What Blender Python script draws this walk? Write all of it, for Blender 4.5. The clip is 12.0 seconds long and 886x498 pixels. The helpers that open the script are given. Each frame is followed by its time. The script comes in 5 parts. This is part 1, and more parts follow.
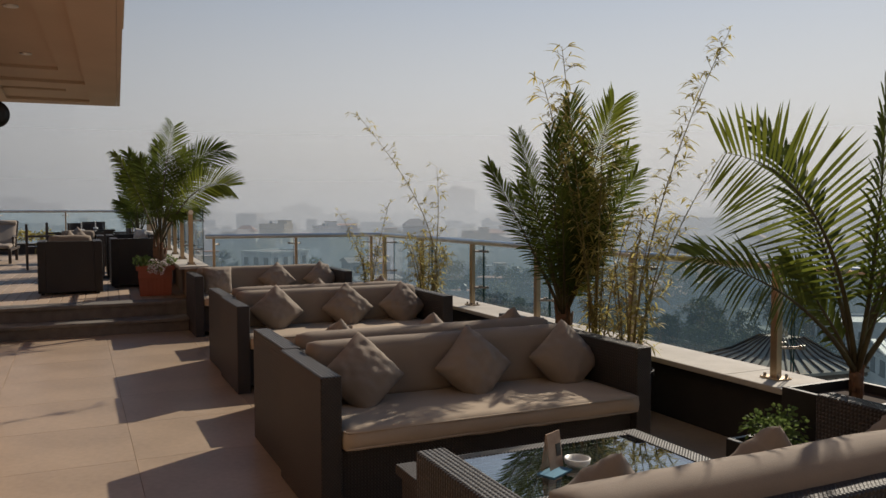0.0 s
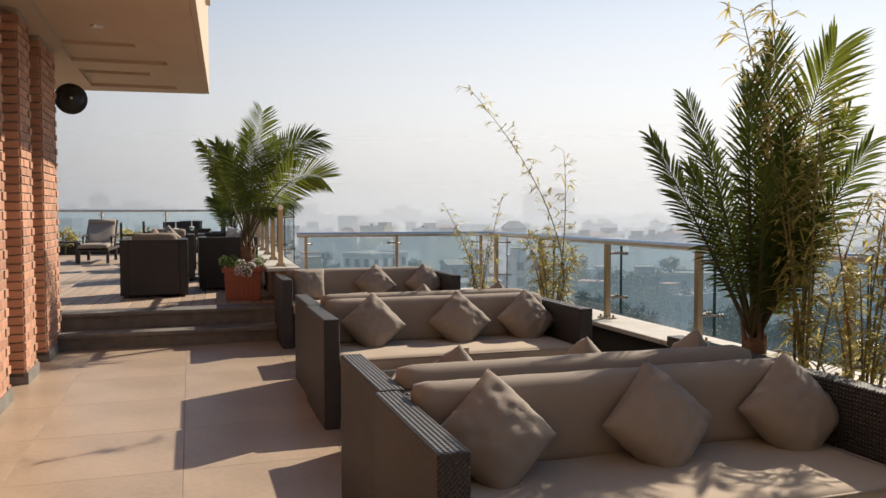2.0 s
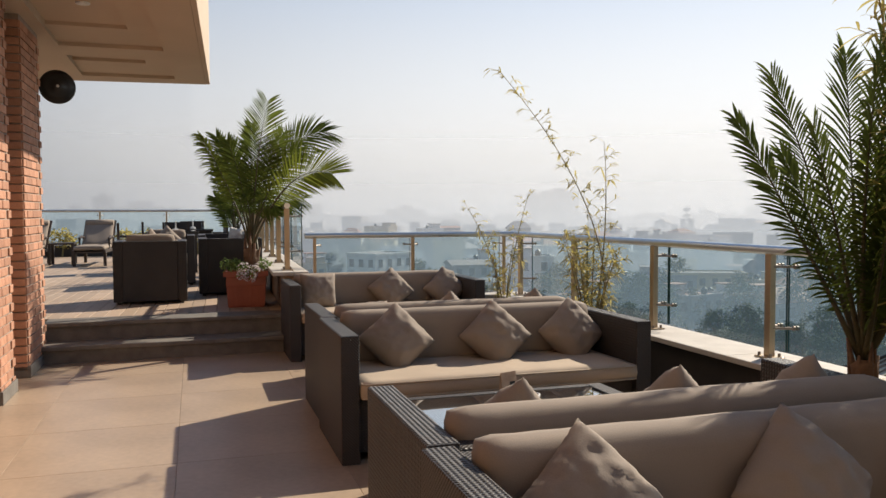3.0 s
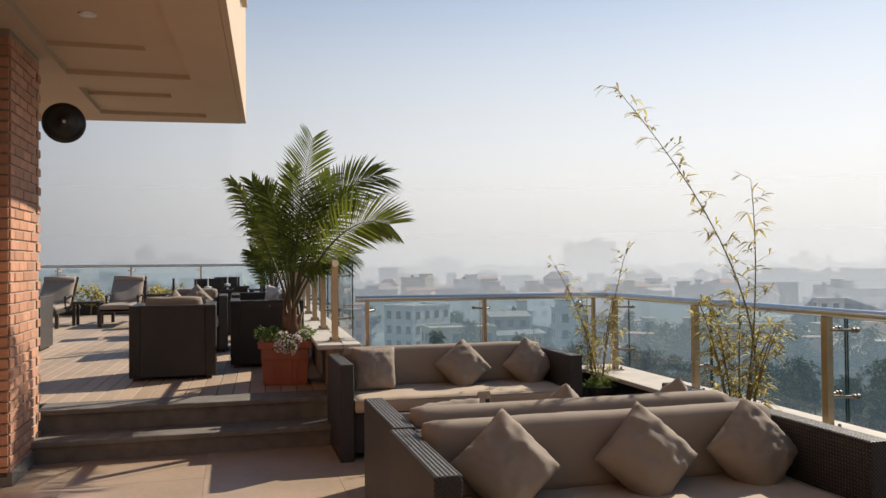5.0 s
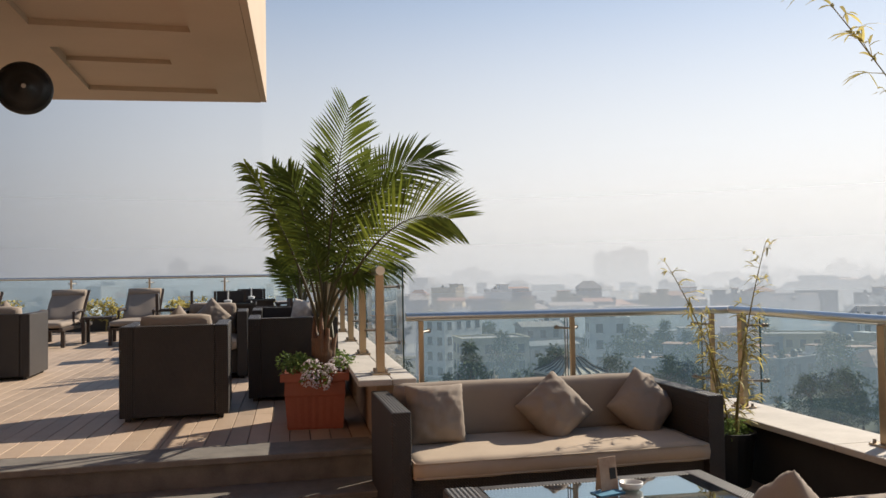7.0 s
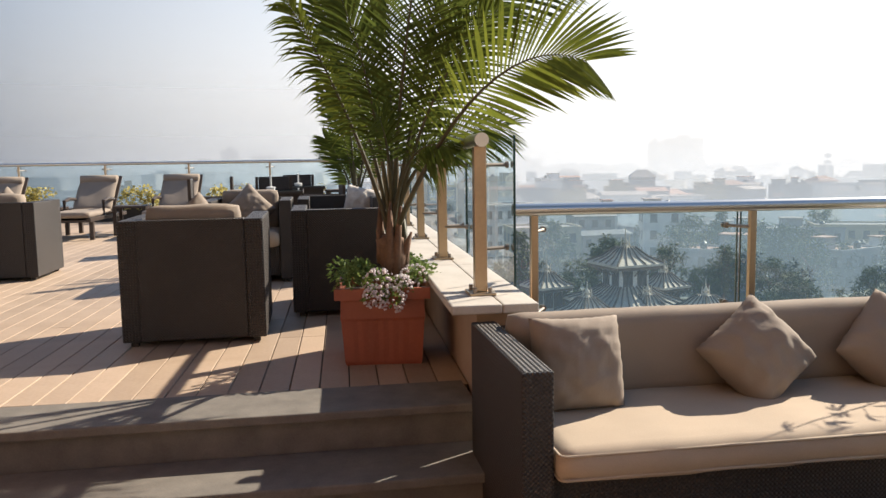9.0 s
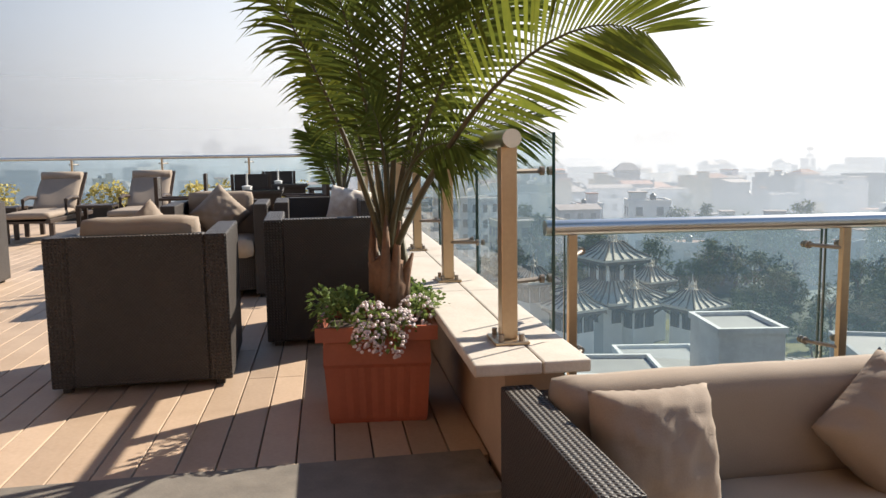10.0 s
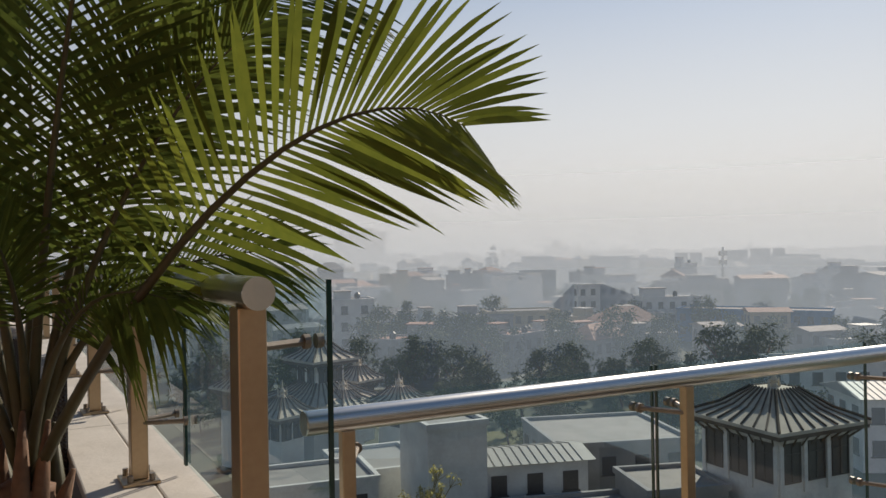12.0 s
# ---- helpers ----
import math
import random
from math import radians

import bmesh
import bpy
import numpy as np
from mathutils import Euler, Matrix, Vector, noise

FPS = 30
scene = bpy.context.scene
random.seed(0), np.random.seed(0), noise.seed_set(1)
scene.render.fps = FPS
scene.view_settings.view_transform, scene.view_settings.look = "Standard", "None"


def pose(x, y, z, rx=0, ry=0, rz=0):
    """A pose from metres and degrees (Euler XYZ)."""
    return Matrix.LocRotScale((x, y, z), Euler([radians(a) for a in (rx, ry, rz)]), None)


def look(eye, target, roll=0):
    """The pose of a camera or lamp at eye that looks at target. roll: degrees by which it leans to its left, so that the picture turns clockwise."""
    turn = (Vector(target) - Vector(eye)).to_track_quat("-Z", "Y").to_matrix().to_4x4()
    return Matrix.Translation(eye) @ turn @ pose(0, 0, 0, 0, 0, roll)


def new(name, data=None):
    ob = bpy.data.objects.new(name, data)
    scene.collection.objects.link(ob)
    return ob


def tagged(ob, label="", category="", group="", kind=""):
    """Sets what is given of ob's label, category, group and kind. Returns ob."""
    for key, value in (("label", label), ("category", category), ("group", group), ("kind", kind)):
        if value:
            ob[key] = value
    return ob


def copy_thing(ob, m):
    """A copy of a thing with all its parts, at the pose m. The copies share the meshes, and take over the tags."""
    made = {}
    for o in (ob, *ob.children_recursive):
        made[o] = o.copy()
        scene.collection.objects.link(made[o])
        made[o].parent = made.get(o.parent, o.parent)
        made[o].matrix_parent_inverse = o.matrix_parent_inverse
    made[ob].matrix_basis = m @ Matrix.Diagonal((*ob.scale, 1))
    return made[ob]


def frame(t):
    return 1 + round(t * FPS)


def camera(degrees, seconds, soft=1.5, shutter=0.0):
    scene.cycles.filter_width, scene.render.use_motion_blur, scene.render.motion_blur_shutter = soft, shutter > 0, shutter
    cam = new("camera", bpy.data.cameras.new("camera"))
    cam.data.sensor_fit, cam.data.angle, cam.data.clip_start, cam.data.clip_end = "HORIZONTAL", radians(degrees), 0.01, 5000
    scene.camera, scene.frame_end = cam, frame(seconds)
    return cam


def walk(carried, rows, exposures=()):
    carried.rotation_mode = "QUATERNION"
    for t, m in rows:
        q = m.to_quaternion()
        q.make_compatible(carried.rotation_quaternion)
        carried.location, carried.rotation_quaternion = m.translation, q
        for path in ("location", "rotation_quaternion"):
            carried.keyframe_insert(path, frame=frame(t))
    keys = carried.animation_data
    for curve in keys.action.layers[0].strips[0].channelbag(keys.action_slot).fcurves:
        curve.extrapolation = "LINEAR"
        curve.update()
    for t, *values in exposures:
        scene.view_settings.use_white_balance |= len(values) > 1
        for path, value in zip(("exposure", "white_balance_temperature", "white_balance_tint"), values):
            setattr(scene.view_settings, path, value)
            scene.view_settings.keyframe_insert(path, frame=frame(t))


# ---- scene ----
cam = camera(58.8, 12.0)
# seconds, place, then yaw, pitch and roll in degrees
ROWS = [
    (0.0, 0.1006, 0.0544, 1.5126, -25.024, -2.849, 0.077),
    (0.5, 0.2167, 0.3981, 1.4933, -20.862, -2.768, 0.154),
    (1.0, 0.3218, 0.7566, 1.4619, -19.394, -2.740, 0.093),
    (1.5, 0.3897, 1.1453, 1.4313, -18.190, -2.849, 0.033),
    (2.0, 0.4544, 1.4711, 1.4230, -17.868, -2.659, 0.110),
    (2.5, 0.5413, 1.8715, 1.4221, -17.833, -2.579, 0.247),
    (3.0, 0.5124, 2.2774, 1.4052, -17.607, -2.639, 0.219),
    (5.0, 0.5946, 3.8636, 1.4732, -14.985, 1.076, 0.497),
    (5.5, 0.6621, 4.3067, 1.4692, -14.908, 1.557, 0.643),
    (6.0, 0.6747, 4.7104, 1.4517, -14.635, 1.894, 0.508),
    (6.5, 0.7038, 5.1435, 1.4665, -13.977, 1.994, 0.766),
    (8.5, 0.7232, 6.9448, 1.3848, -9.389, -2.925, 0.742),
    (9.0, 0.7395, 7.3864, 1.3833, -9.286, -6.187, 0.882),
    (9.5, 0.7619, 7.8166, 1.3980, -9.506, -6.977, 0.816),
    (10.0, 0.7773, 8.2713, 1.4296, -10.410, -6.721, 0.835),
    (10.5, 0.7565, 8.6454, 1.4786, -12.472, -6.301, 0.946),
    (11.0, 0.7893, 8.9595, 1.5183, -20.772, -3.844, 0.901),
    (11.5, 0.9018, 9.1815, 1.5398, -26.636, -1.133, 1.011),
    (12.0, 1.0031, 9.3842, 1.5564, -31.694, 0.161, 0.971),
]
EXPOSURES = [(t, ev + 0.08, 6500, 7) for t, ev in ((0.0, -0.30), (0.5, -0.17), (1.0, 0.2), (1.5, 0.42), (2.5, 0.42), (5.0, 0.34), (6.5, 0.36), (8.5, 0.66), (9.0, 0.88), (9.5, 0.95), (10.0, 0.97), (10.5, 0.95), (11.0, 0.72), (11.5, 0.30), (12.0, -0.08))]
walk(cam, [(t, pose(x, y, z, 90 + pitch, roll, yaw)) for t, x, y, z, yaw, pitch, roll in ROWS], EXPOSURES)

# ---- light ----
SUN_AZ, SUN_EL = radians(60.0), radians(34.0)   # azimuth from +y towards +x
world = bpy.data.worlds.new("sky")
scene.world = world
world.use_nodes = True
wn = world.node_tree
sky = wn.nodes.new("ShaderNodeTexSky")
sky.sky_type = "NISHITA"
sky.sun_disc = False
sky.sun_elevation = SUN_EL
sky.sun_rotation = SUN_AZ
sky.altitude = 300
sky.air_density = 0.9
sky.dust_density = 0.15
sky.ozone_density = 1.2
wn.links.new(sky.outputs[0], wn.nodes["Background"].inputs[0])
wn.nodes["Background"].inputs[1].default_value = 0.09
sun_data = bpy.data.lights.new("sun", "SUN")
sun_data.energy = 4.9
sun_data.angle = radians(0.6)
sun_data.color = (1.0, 0.875, 0.735)
sun = new("sun", sun_data)
sun_dir = Vector((math.sin(SUN_AZ) * math.cos(SUN_EL), math.cos(SUN_AZ) * math.cos(SUN_EL), math.sin(SUN_EL)))
sun.matrix_world = look(sun_dir * 60, (0, 0, 0))

# ---- materials ----


def lk(nt, a, b):
    nt.links.new(a, b)


def surface(name, colour, second=None, rough=0.6, metal=0.0, scale=6.0, fine=60.0, bump=0.15, spread=0.5, random_piece=0.0, island=0.0, coat=0.0):
    """A surface with blotches at one scale, grain at a finer one, and a light relief."""
    m = bpy.data.materials.new(name)
    m.use_nodes = True
    nt = m.node_tree
    b = nt.nodes["Principled BSDF"]
    second = second or tuple(c * 0.75 for c in colour)
    tc = nt.nodes.new("ShaderNodeTexCoord")
    n1 = nt.nodes.new("ShaderNodeTexNoise")
    n1.inputs["Scale"].default_value, n1.inputs["Detail"].default_value = scale, 5
    n2 = nt.nodes.new("ShaderNodeTexNoise")
    n2.inputs["Scale"].default_value, n2.inputs["Detail"].default_value = fine, 3
    for n in (n1, n2):
        lk(nt, tc.outputs["Object"], n.inputs["Vector"])
    add = nt.nodes.new("ShaderNodeMath")
    add.operation = "MULTIPLY_ADD"
    lk(nt, n2.outputs["Fac"], add.inputs[0])
    add.inputs[1].default_value = 0.45
    lk(nt, n1.outputs["Fac"], add.inputs[2])
    ramp = nt.nodes.new("ShaderNodeValToRGB")
    ramp.color_ramp.elements[0].position, ramp.color_ramp.elements[1].position = 0.72 - spread / 2, 0.72 + spread / 2
    ramp.color_ramp.elements[0].color, ramp.color_ramp.elements[1].color = (*second, 1), (*colour, 1)
    lk(nt, add.outputs[0], ramp.inputs[0])
    out = ramp.outputs[0]
    if random_piece or island:
        hsv = nt.nodes.new("ShaderNodeHueSaturation")
        src = nt.nodes.new("ShaderNodeObjectInfo").outputs["Random"] if random_piece else nt.nodes.new("ShaderNodeNewGeometry").outputs["Random Per Island"]
        k = random_piece or island
        mr = nt.nodes.new("ShaderNodeMapRange")
        mr.inputs[3].default_value, mr.inputs[4].default_value = 1 - k, 1 + k
        lk(nt, src, mr.inputs[0])
        lk(nt, mr.outputs[0], hsv.inputs["Value"])
        lk(nt, out, hsv.inputs["Color"])
        out = hsv.outputs[0]
    lk(nt, out, b.inputs["Base Color"])
    b.inputs["Roughness"].default_value, b.inputs["Metallic"].default_value = rough, metal
    b.inputs["Coat Weight"].default_value = coat
    if bump:
        bp = nt.nodes.new("ShaderNodeBump")
        bp.inputs["Strength"].default_value, bp.inputs["Distance"].default_value = bump, 0.01
        lk(nt, add.outputs[0], bp.inputs["Height"])
        lk(nt, bp.outputs[0], b.inputs["Normal"])
    return m


def woven(name, colour, second, cell=0.010, rough=0.45, depth=0.0028):
    """Flat resin strands woven over and under, drawn on all three planes of the piece."""
    m = surface(name, colour, second, rough, scale=3, fine=40, bump=0)
    nt = m.node_tree
    b = nt.nodes["Principled BSDF"]
    tc = nt.nodes.new("ShaderNodeTexCoord")
    waves = []
    for axis in range(3):
        sep = nt.nodes.new("ShaderNodeSeparateXYZ") if not waves else sep
        if not waves:
            lk(nt, tc.outputs["Object"], sep.inputs[0])
        mu = nt.nodes.new("ShaderNodeMath")
        mu.operation = "MULTIPLY"
        mu.inputs[1].default_value = math.pi / cell
        lk(nt, sep.outputs[axis], mu.inputs[0])
        si = nt.nodes.new("ShaderNodeMath")
        si.operation = "SINE"
        lk(nt, mu.outputs[0], si.inputs[0])
        waves.append(si.outputs[0])
    s1 = nt.nodes.new("ShaderNodeMath")
    s1.operation = "ADD"
    lk(nt, waves[0], s1.inputs[0])
    lk(nt, waves[1], s1.inputs[1])
    mul = nt.nodes.new("ShaderNodeMath")
    mul.operation = "MULTIPLY"
    lk(nt, s1.outputs[0], mul.inputs[0])
    lk(nt, waves[2], mul.inputs[1])
    xy = nt.nodes.new("ShaderNodeMath")
    xy.operation = "MULTIPLY_ADD"
    lk(nt, waves[0], xy.inputs[0])
    lk(nt, waves[1], xy.inputs[1])
    lk(nt, mul.outputs[0], xy.inputs[2])
    bp = nt.nodes.new("ShaderNodeBump")
    bp.inputs["Strength"].default_value, bp.inputs["Distance"].default_value = 0.9, depth
    lk(nt, xy.outputs[0], bp.inputs["Height"])
    lk(nt, bp.outputs[0], b.inputs["Normal"])
    # strand highlights put into the colour: raised weave lighter, gaps darker
    hsv = nt.nodes.new("ShaderNodeHueSaturation")
    mr = nt.nodes.new("ShaderNodeMapRange")
    mr.inputs[1].default_value, mr.inputs[2].default_value = -1.0, 1.0
    mr.inputs[3].default_value, mr.inputs[4].default_value = 0.7, 1.35
    lk(nt, xy.outputs[0], mr.inputs[0])
    lk(nt, mr.outputs[0], hsv.inputs["Value"])
    lk(nt, b.inputs["Base Color"].links[0].from_socket, hsv.inputs["Color"])
    lk(nt, hsv.outputs[0], b.inputs["Base Color"])
    return m


def leafy(name, colour, second, glow=0.45, island=0.3, rough=0.6):
    """A leaf surface that lets some of the sun through."""
    m = surface(name, colour, second, rough, scale=2, fine=40, bump=0.05, island=island)
    nt = m.node_tree
    b = nt.nodes["Principled BSDF"]
    b.inputs["Specular IOR Level"].default_value = 0.12
    tl = nt.nodes.new("ShaderNodeBsdfTranslucent")
    lk(nt, b.inputs["Base Color"].links[0].from_socket, tl.inputs[0])
    mix = nt.nodes.new("ShaderNodeMixShader")
    mix.inputs[0].default_value = glow
    lk(nt, b.outputs[0], mix.inputs[1])
    lk(nt, tl.outputs[0], mix.inputs[2])
    lk(nt, mix.outputs[0], nt.nodes["Material Output"].inputs[0])
    return m


def clear_glass(name, tint=(0.86, 0.95, 0.93), gloss=0.12):
    """Thin clear pane: tinted see-through with a mirror gloss by Fresnel."""
    m = bpy.data.materials.new(name)
    m.use_nodes = True
    nt = m.node_tree
    nt.nodes.remove(nt.nodes["Principled BSDF"])
    out = nt.nodes["Material Output"]
    tr = nt.nodes.new("ShaderNodeBsdfTransparent")
    tr.inputs[0].default_value = (*tint, 1)
    gl = nt.nodes.new("ShaderNodeBsdfGlossy")
    gl.inputs["Roughness"].default_value = 0.01
    lw = nt.nodes.new("ShaderNodeLayerWeight")
    lw.inputs[0].default_value = 0.5
    po = nt.nodes.new("ShaderNodeMath")
    po.operation = "POWER"
    po.inputs[1].default_value = 4.5
    lk(nt, lw.outputs["Facing"], po.inputs[0])
    fr = nt.nodes.new("ShaderNodeMath")
    fr.operation = "MULTIPLY_ADD"
    fr.inputs[1].default_value = gloss * 5
    fr.inputs[2].default_value = gloss * 0.35
    lk(nt, po.outputs[0], fr.inputs[0])
    mix = nt.nodes.new("ShaderNodeMixShader")
    lk(nt, fr.outputs[0], mix.inputs[0])
    lk(nt, tr.outputs[0], mix.inputs[1])
    lk(nt, gl.outputs[0], mix.inputs[2])
    lk(nt, mix.outputs[0], out.inputs[0])
    return m


WICKER = woven("dark_wicker", (0.040, 0.032, 0.028), (0.027, 0.022, 0.0195), 0.0085, 0.5, 0.002)
SLAT = surface("grey_resin_slat", (0.15, 0.135, 0.115), (0.10, 0.09, 0.08), 0.5, scale=3, fine=60, bump=0.05)
# sun and shade put in the canvas colour: seats lighter, backs and pillows darker
FABRIC = surface("shaded_beige_canvas", (0.295, 0.24, 0.192), (0.24, 0.195, 0.157), 0.9, scale=4, fine=220, bump=0.18)
SEATCLOTH = surface("sunlit_seat_canvas", (0.47, 0.375, 0.28), (0.39, 0.31, 0.232), 0.9, scale=3, fine=220, bump=0.15)
STRIPED = surface("striped_canvas", (0.62, 0.58, 0.52), (0.42, 0.36, 0.31), 0.9, scale=14, fine=120, bump=0.1)
TILE = surface("floor_stone", (0.445, 0.34, 0.245), (0.315, 0.24, 0.175), 0.36, scale=1.6, fine=26, bump=0.06, random_piece=0.02)
GROUT = surface("grout", (0.42, 0.31, 0.22), rough=0.9)
STEP = surface("step_granite", (0.20, 0.182, 0.158), (0.125, 0.113, 0.099), 0.75, scale=9, fine=140, bump=0.15)
DECK = surface("deck_board", (0.455, 0.345, 0.255), (0.35, 0.258, 0.185), 0.6, scale=3, fine=50, bump=0.12, random_piece=0.14)
UNDER = surface("deck_underlay", (0.03, 0.025, 0.02), rough=0.95)
BRICK = surface("red_brick", (0.48, 0.255, 0.16), (0.36, 0.17, 0.105), 0.85, scale=14, fine=110, bump=0.3, random_piece=0.2)
BRICKS = surface("red_brick_far", (0.48, 0.255, 0.16), (0.36, 0.17, 0.105), 0.85, scale=14, fine=110, bump=0.3, island=0.2)
MORTAR = surface("mortar", (0.44, 0.35, 0.28), rough=0.95, scale=20)
PLASTER = surface("soffit_paint", (0.56, 0.44, 0.33), (0.50, 0.39, 0.29), 0.85, scale=1.5, fine=50, bump=0.05)
FITTING = surface("dark_fitting", (0.30, 0.26, 0.22), (0.22, 0.19, 0.16), 0.5, 0.8, scale=6, fine=60, bump=0.02)
STEEL = surface("brushed_steel", (0.72, 0.71, 0.69), (0.62, 0.61, 0.59), 0.30, 1.0, scale=3, fine=90, bump=0.02)
# brown of the reflected deck is put into the posts' steel colour
POSTSTEEL = surface("post_steel", (0.55, 0.42, 0.28), (0.44, 0.33, 0.22), 0.38, 0.9, scale=3, fine=60, bump=0.03)
LEDGE = surface("pale_ledge_stone", (0.53, 0.49, 0.44), (0.42, 0.385, 0.34), 0.75, scale=6, fine=90, bump=0.25)
PLINTH = surface("plinth_plaster", (0.40, 0.29, 0.20), (0.34, 0.24, 0.165), 0.85, scale=5, fine=70, bump=0.12)
DARKWALL = surface("dark_planter_paint", (0.035, 0.03, 0.028), rough=0.8)
TERRACOTTA = surface("terracotta_plastic", (0.35, 0.10, 0.055), (0.27, 0.075, 0.042), 0.5, scale=5, fine=70, bump=0.08)
SOIL = surface("soil", (0.06, 0.04, 0.03), rough=1, scale=20, bump=0.5)
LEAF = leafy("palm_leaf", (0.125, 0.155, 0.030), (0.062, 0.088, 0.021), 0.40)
# lighter leaf copy with sunlight painted in; also colours the yellowed left frond
LEAF_SUN_YELLOW = leafy("sunlit_yellow_leaf", (0.175, 0.195, 0.03), (0.085, 0.115, 0.02), 0.44)
BAMBOO_LEAF = leafy("bamboo_leaf", (0.60, 0.51, 0.19), (0.34, 0.30, 0.10), 0.5, 0.4, 0.55)
CANE = surface("bamboo_cane", (0.24, 0.19, 0.06), (0.15, 0.12, 0.04), 0.5, scale=6, fine=60)
STALK = surface("palm_stalk", (0.075, 0.07, 0.025), (0.05, 0.038, 0.02), 0.55, scale=6, fine=60)
TRUNK = surface("palm_trunk", (0.21, 0.115, 0.065), (0.10, 0.06, 0.04), 0.85, scale=9, fine=60, bump=0.5)
FLOWER = surface("white_petals", (0.72, 0.66, 0.66), (0.60, 0.50, 0.55), 0.7, island=0.12)
HERB = leafy("herb_leaf", (0.20, 0.26, 0.08), (0.11, 0.17, 0.05), 0.4, 0.3, 0.6)
BLACK = surface("black_plastic", (0.018, 0.017, 0.017), rough=0.45, bump=0.05)
DARKWOOD = surface("dark_stained_wood", (0.05, 0.033, 0.025), rough=0.5, scale=4)
WHITE = surface("white_ceramic", (0.78, 0.76, 0.72), rough=0.3, bump=0)
CARD = surface("menu_card", (0.50, 0.36, 0.25), (0.35, 0.22, 0.15), 0.5, scale=12, bump=0)
BLUECARD = surface("blue_card", (0.10, 0.28, 0.42), rough=0.5, bump=0)
GLASS = clear_glass("rail_glass", (0.80, 0.92, 0.945))
TABLEGLASS = clear_glass("table_glass", (0.72, 0.82, 0.80), 0.42)
GLASS_EDGE = surface("glass_edge", (0.02, 0.06, 0.055), rough=0.15, bump=0)
WALLP = surface("town_plaster", (0.74, 0.72, 0.68), (0.54, 0.52, 0.50), 0.9, scale=0.5, fine=4, bump=0)
WALLB = surface("town_concrete", (0.36, 0.34, 0.33), (0.27, 0.26, 0.25), 0.9, scale=0.5, fine=4, bump=0)
ROOFT = surface("town_roof", (0.34, 0.30, 0.27), (0.24, 0.21, 0.19), 0.8, scale=0.5, fine=5, bump=0)
PALEROOF = surface("pale_metal_roof", (0.34, 0.325, 0.30), (0.27, 0.255, 0.24), 0.6, scale=0.5, fine=5, bump=0)
ROOFR = surface("clay_roof", (0.36, 0.19, 0.12), (0.26, 0.14, 0.10), 0.8, scale=0.5, fine=5, bump=0)
PANE = surface("town_pane", (0.10, 0.09, 0.085), rough=0.4, bump=0)
TREELEAF = surface("tree_leaf", (0.115, 0.13, 0.05), (0.06, 0.078, 0.034), 0.95, scale=1, fine=6, bump=0, island=0.3)
WALLBLUE = surface("blue_plaster", (0.10, 0.20, 0.36), (0.075, 0.15, 0.27), 0.9, scale=0.5, fine=4, bump=0)
WALLY = surface("ochre_plaster", (0.52, 0.44, 0.30), (0.42, 0.35, 0.25), 0.9, scale=0.5, fine=4, bump=0)
LAWN = surface("lawn", (0.20, 0.17, 0.06), (0.11, 0.115, 0.04), 0.95, scale=0.1, fine=1.2, bump=0)
GROUND = surface("town_ground", (0.095, 0.095, 0.06), (0.05, 0.065, 0.038), 0.95, scale=0.02, fine=0.3, bump=0)
SHRINE = surface("shrine_roof", (0.56, 0.49, 0.39), (0.40, 0.35, 0.28), 0.85, scale=1, fine=10, bump=0)
RIB = surface("shrine_rib", (0.15, 0.12, 0.095), (0.10, 0.08, 0.065), 0.85, scale=1, fine=10, bump=0)

# ---- building blocks ----


def thing(name, m=None, label="", category="", group="", kind=""):
    ob = new(name)
    ob.empty_display_size = 0.1
    if m is not None:
        ob.matrix_basis = m
    return tagged(ob, label, category, group, kind)


def mesh_of(name, bm, mat, smooth=False):
    me = bpy.data.meshes.new(name)
    for f in bm.faces:
        f.smooth = smooth
    bm.normal_update()
    bm.to_mesh(me)
    bm.free()
    me.materials.append(mat)
    return me


def part(name, bm, mat, parent=None, label="", smooth=False):
    ob = new(name, mesh_of(name, bm, mat, smooth))
    ob.parent = parent
    return tagged(ob, label)


def solo(name, bm, mat, label, category, kind="", group="", smooth=False):
    return tagged(part(name, bm, mat, None, "", smooth), label, category, group, kind)


def block(x0, y0, z0, x1, y1, z1, bevel=0.0, seg=2, bm=None):
    own = bmesh.new()
    bmesh.ops.create_cube(own, size=1, matrix=Matrix.Translation(((x0 + x1) / 2, (y0 + y1) / 2, (z0 + z1) / 2)) @ Matrix.Diagonal((x1 - x0, y1 - y0, z1 - z0, 1)))
    if bevel:
        bmesh.ops.bevel(own, geom=own.edges[:], offset=bevel, segments=seg, affect="EDGES", profile=0.5)
    if bm is None:
        return own
    add_to(bm, own)
    return bm


def add_to(bm, own):
    me = bpy.data.meshes.new("scratch")
    own.to_mesh(me)
    own.free()
    bm.from_mesh(me)
    bpy.data.meshes.remove(me)


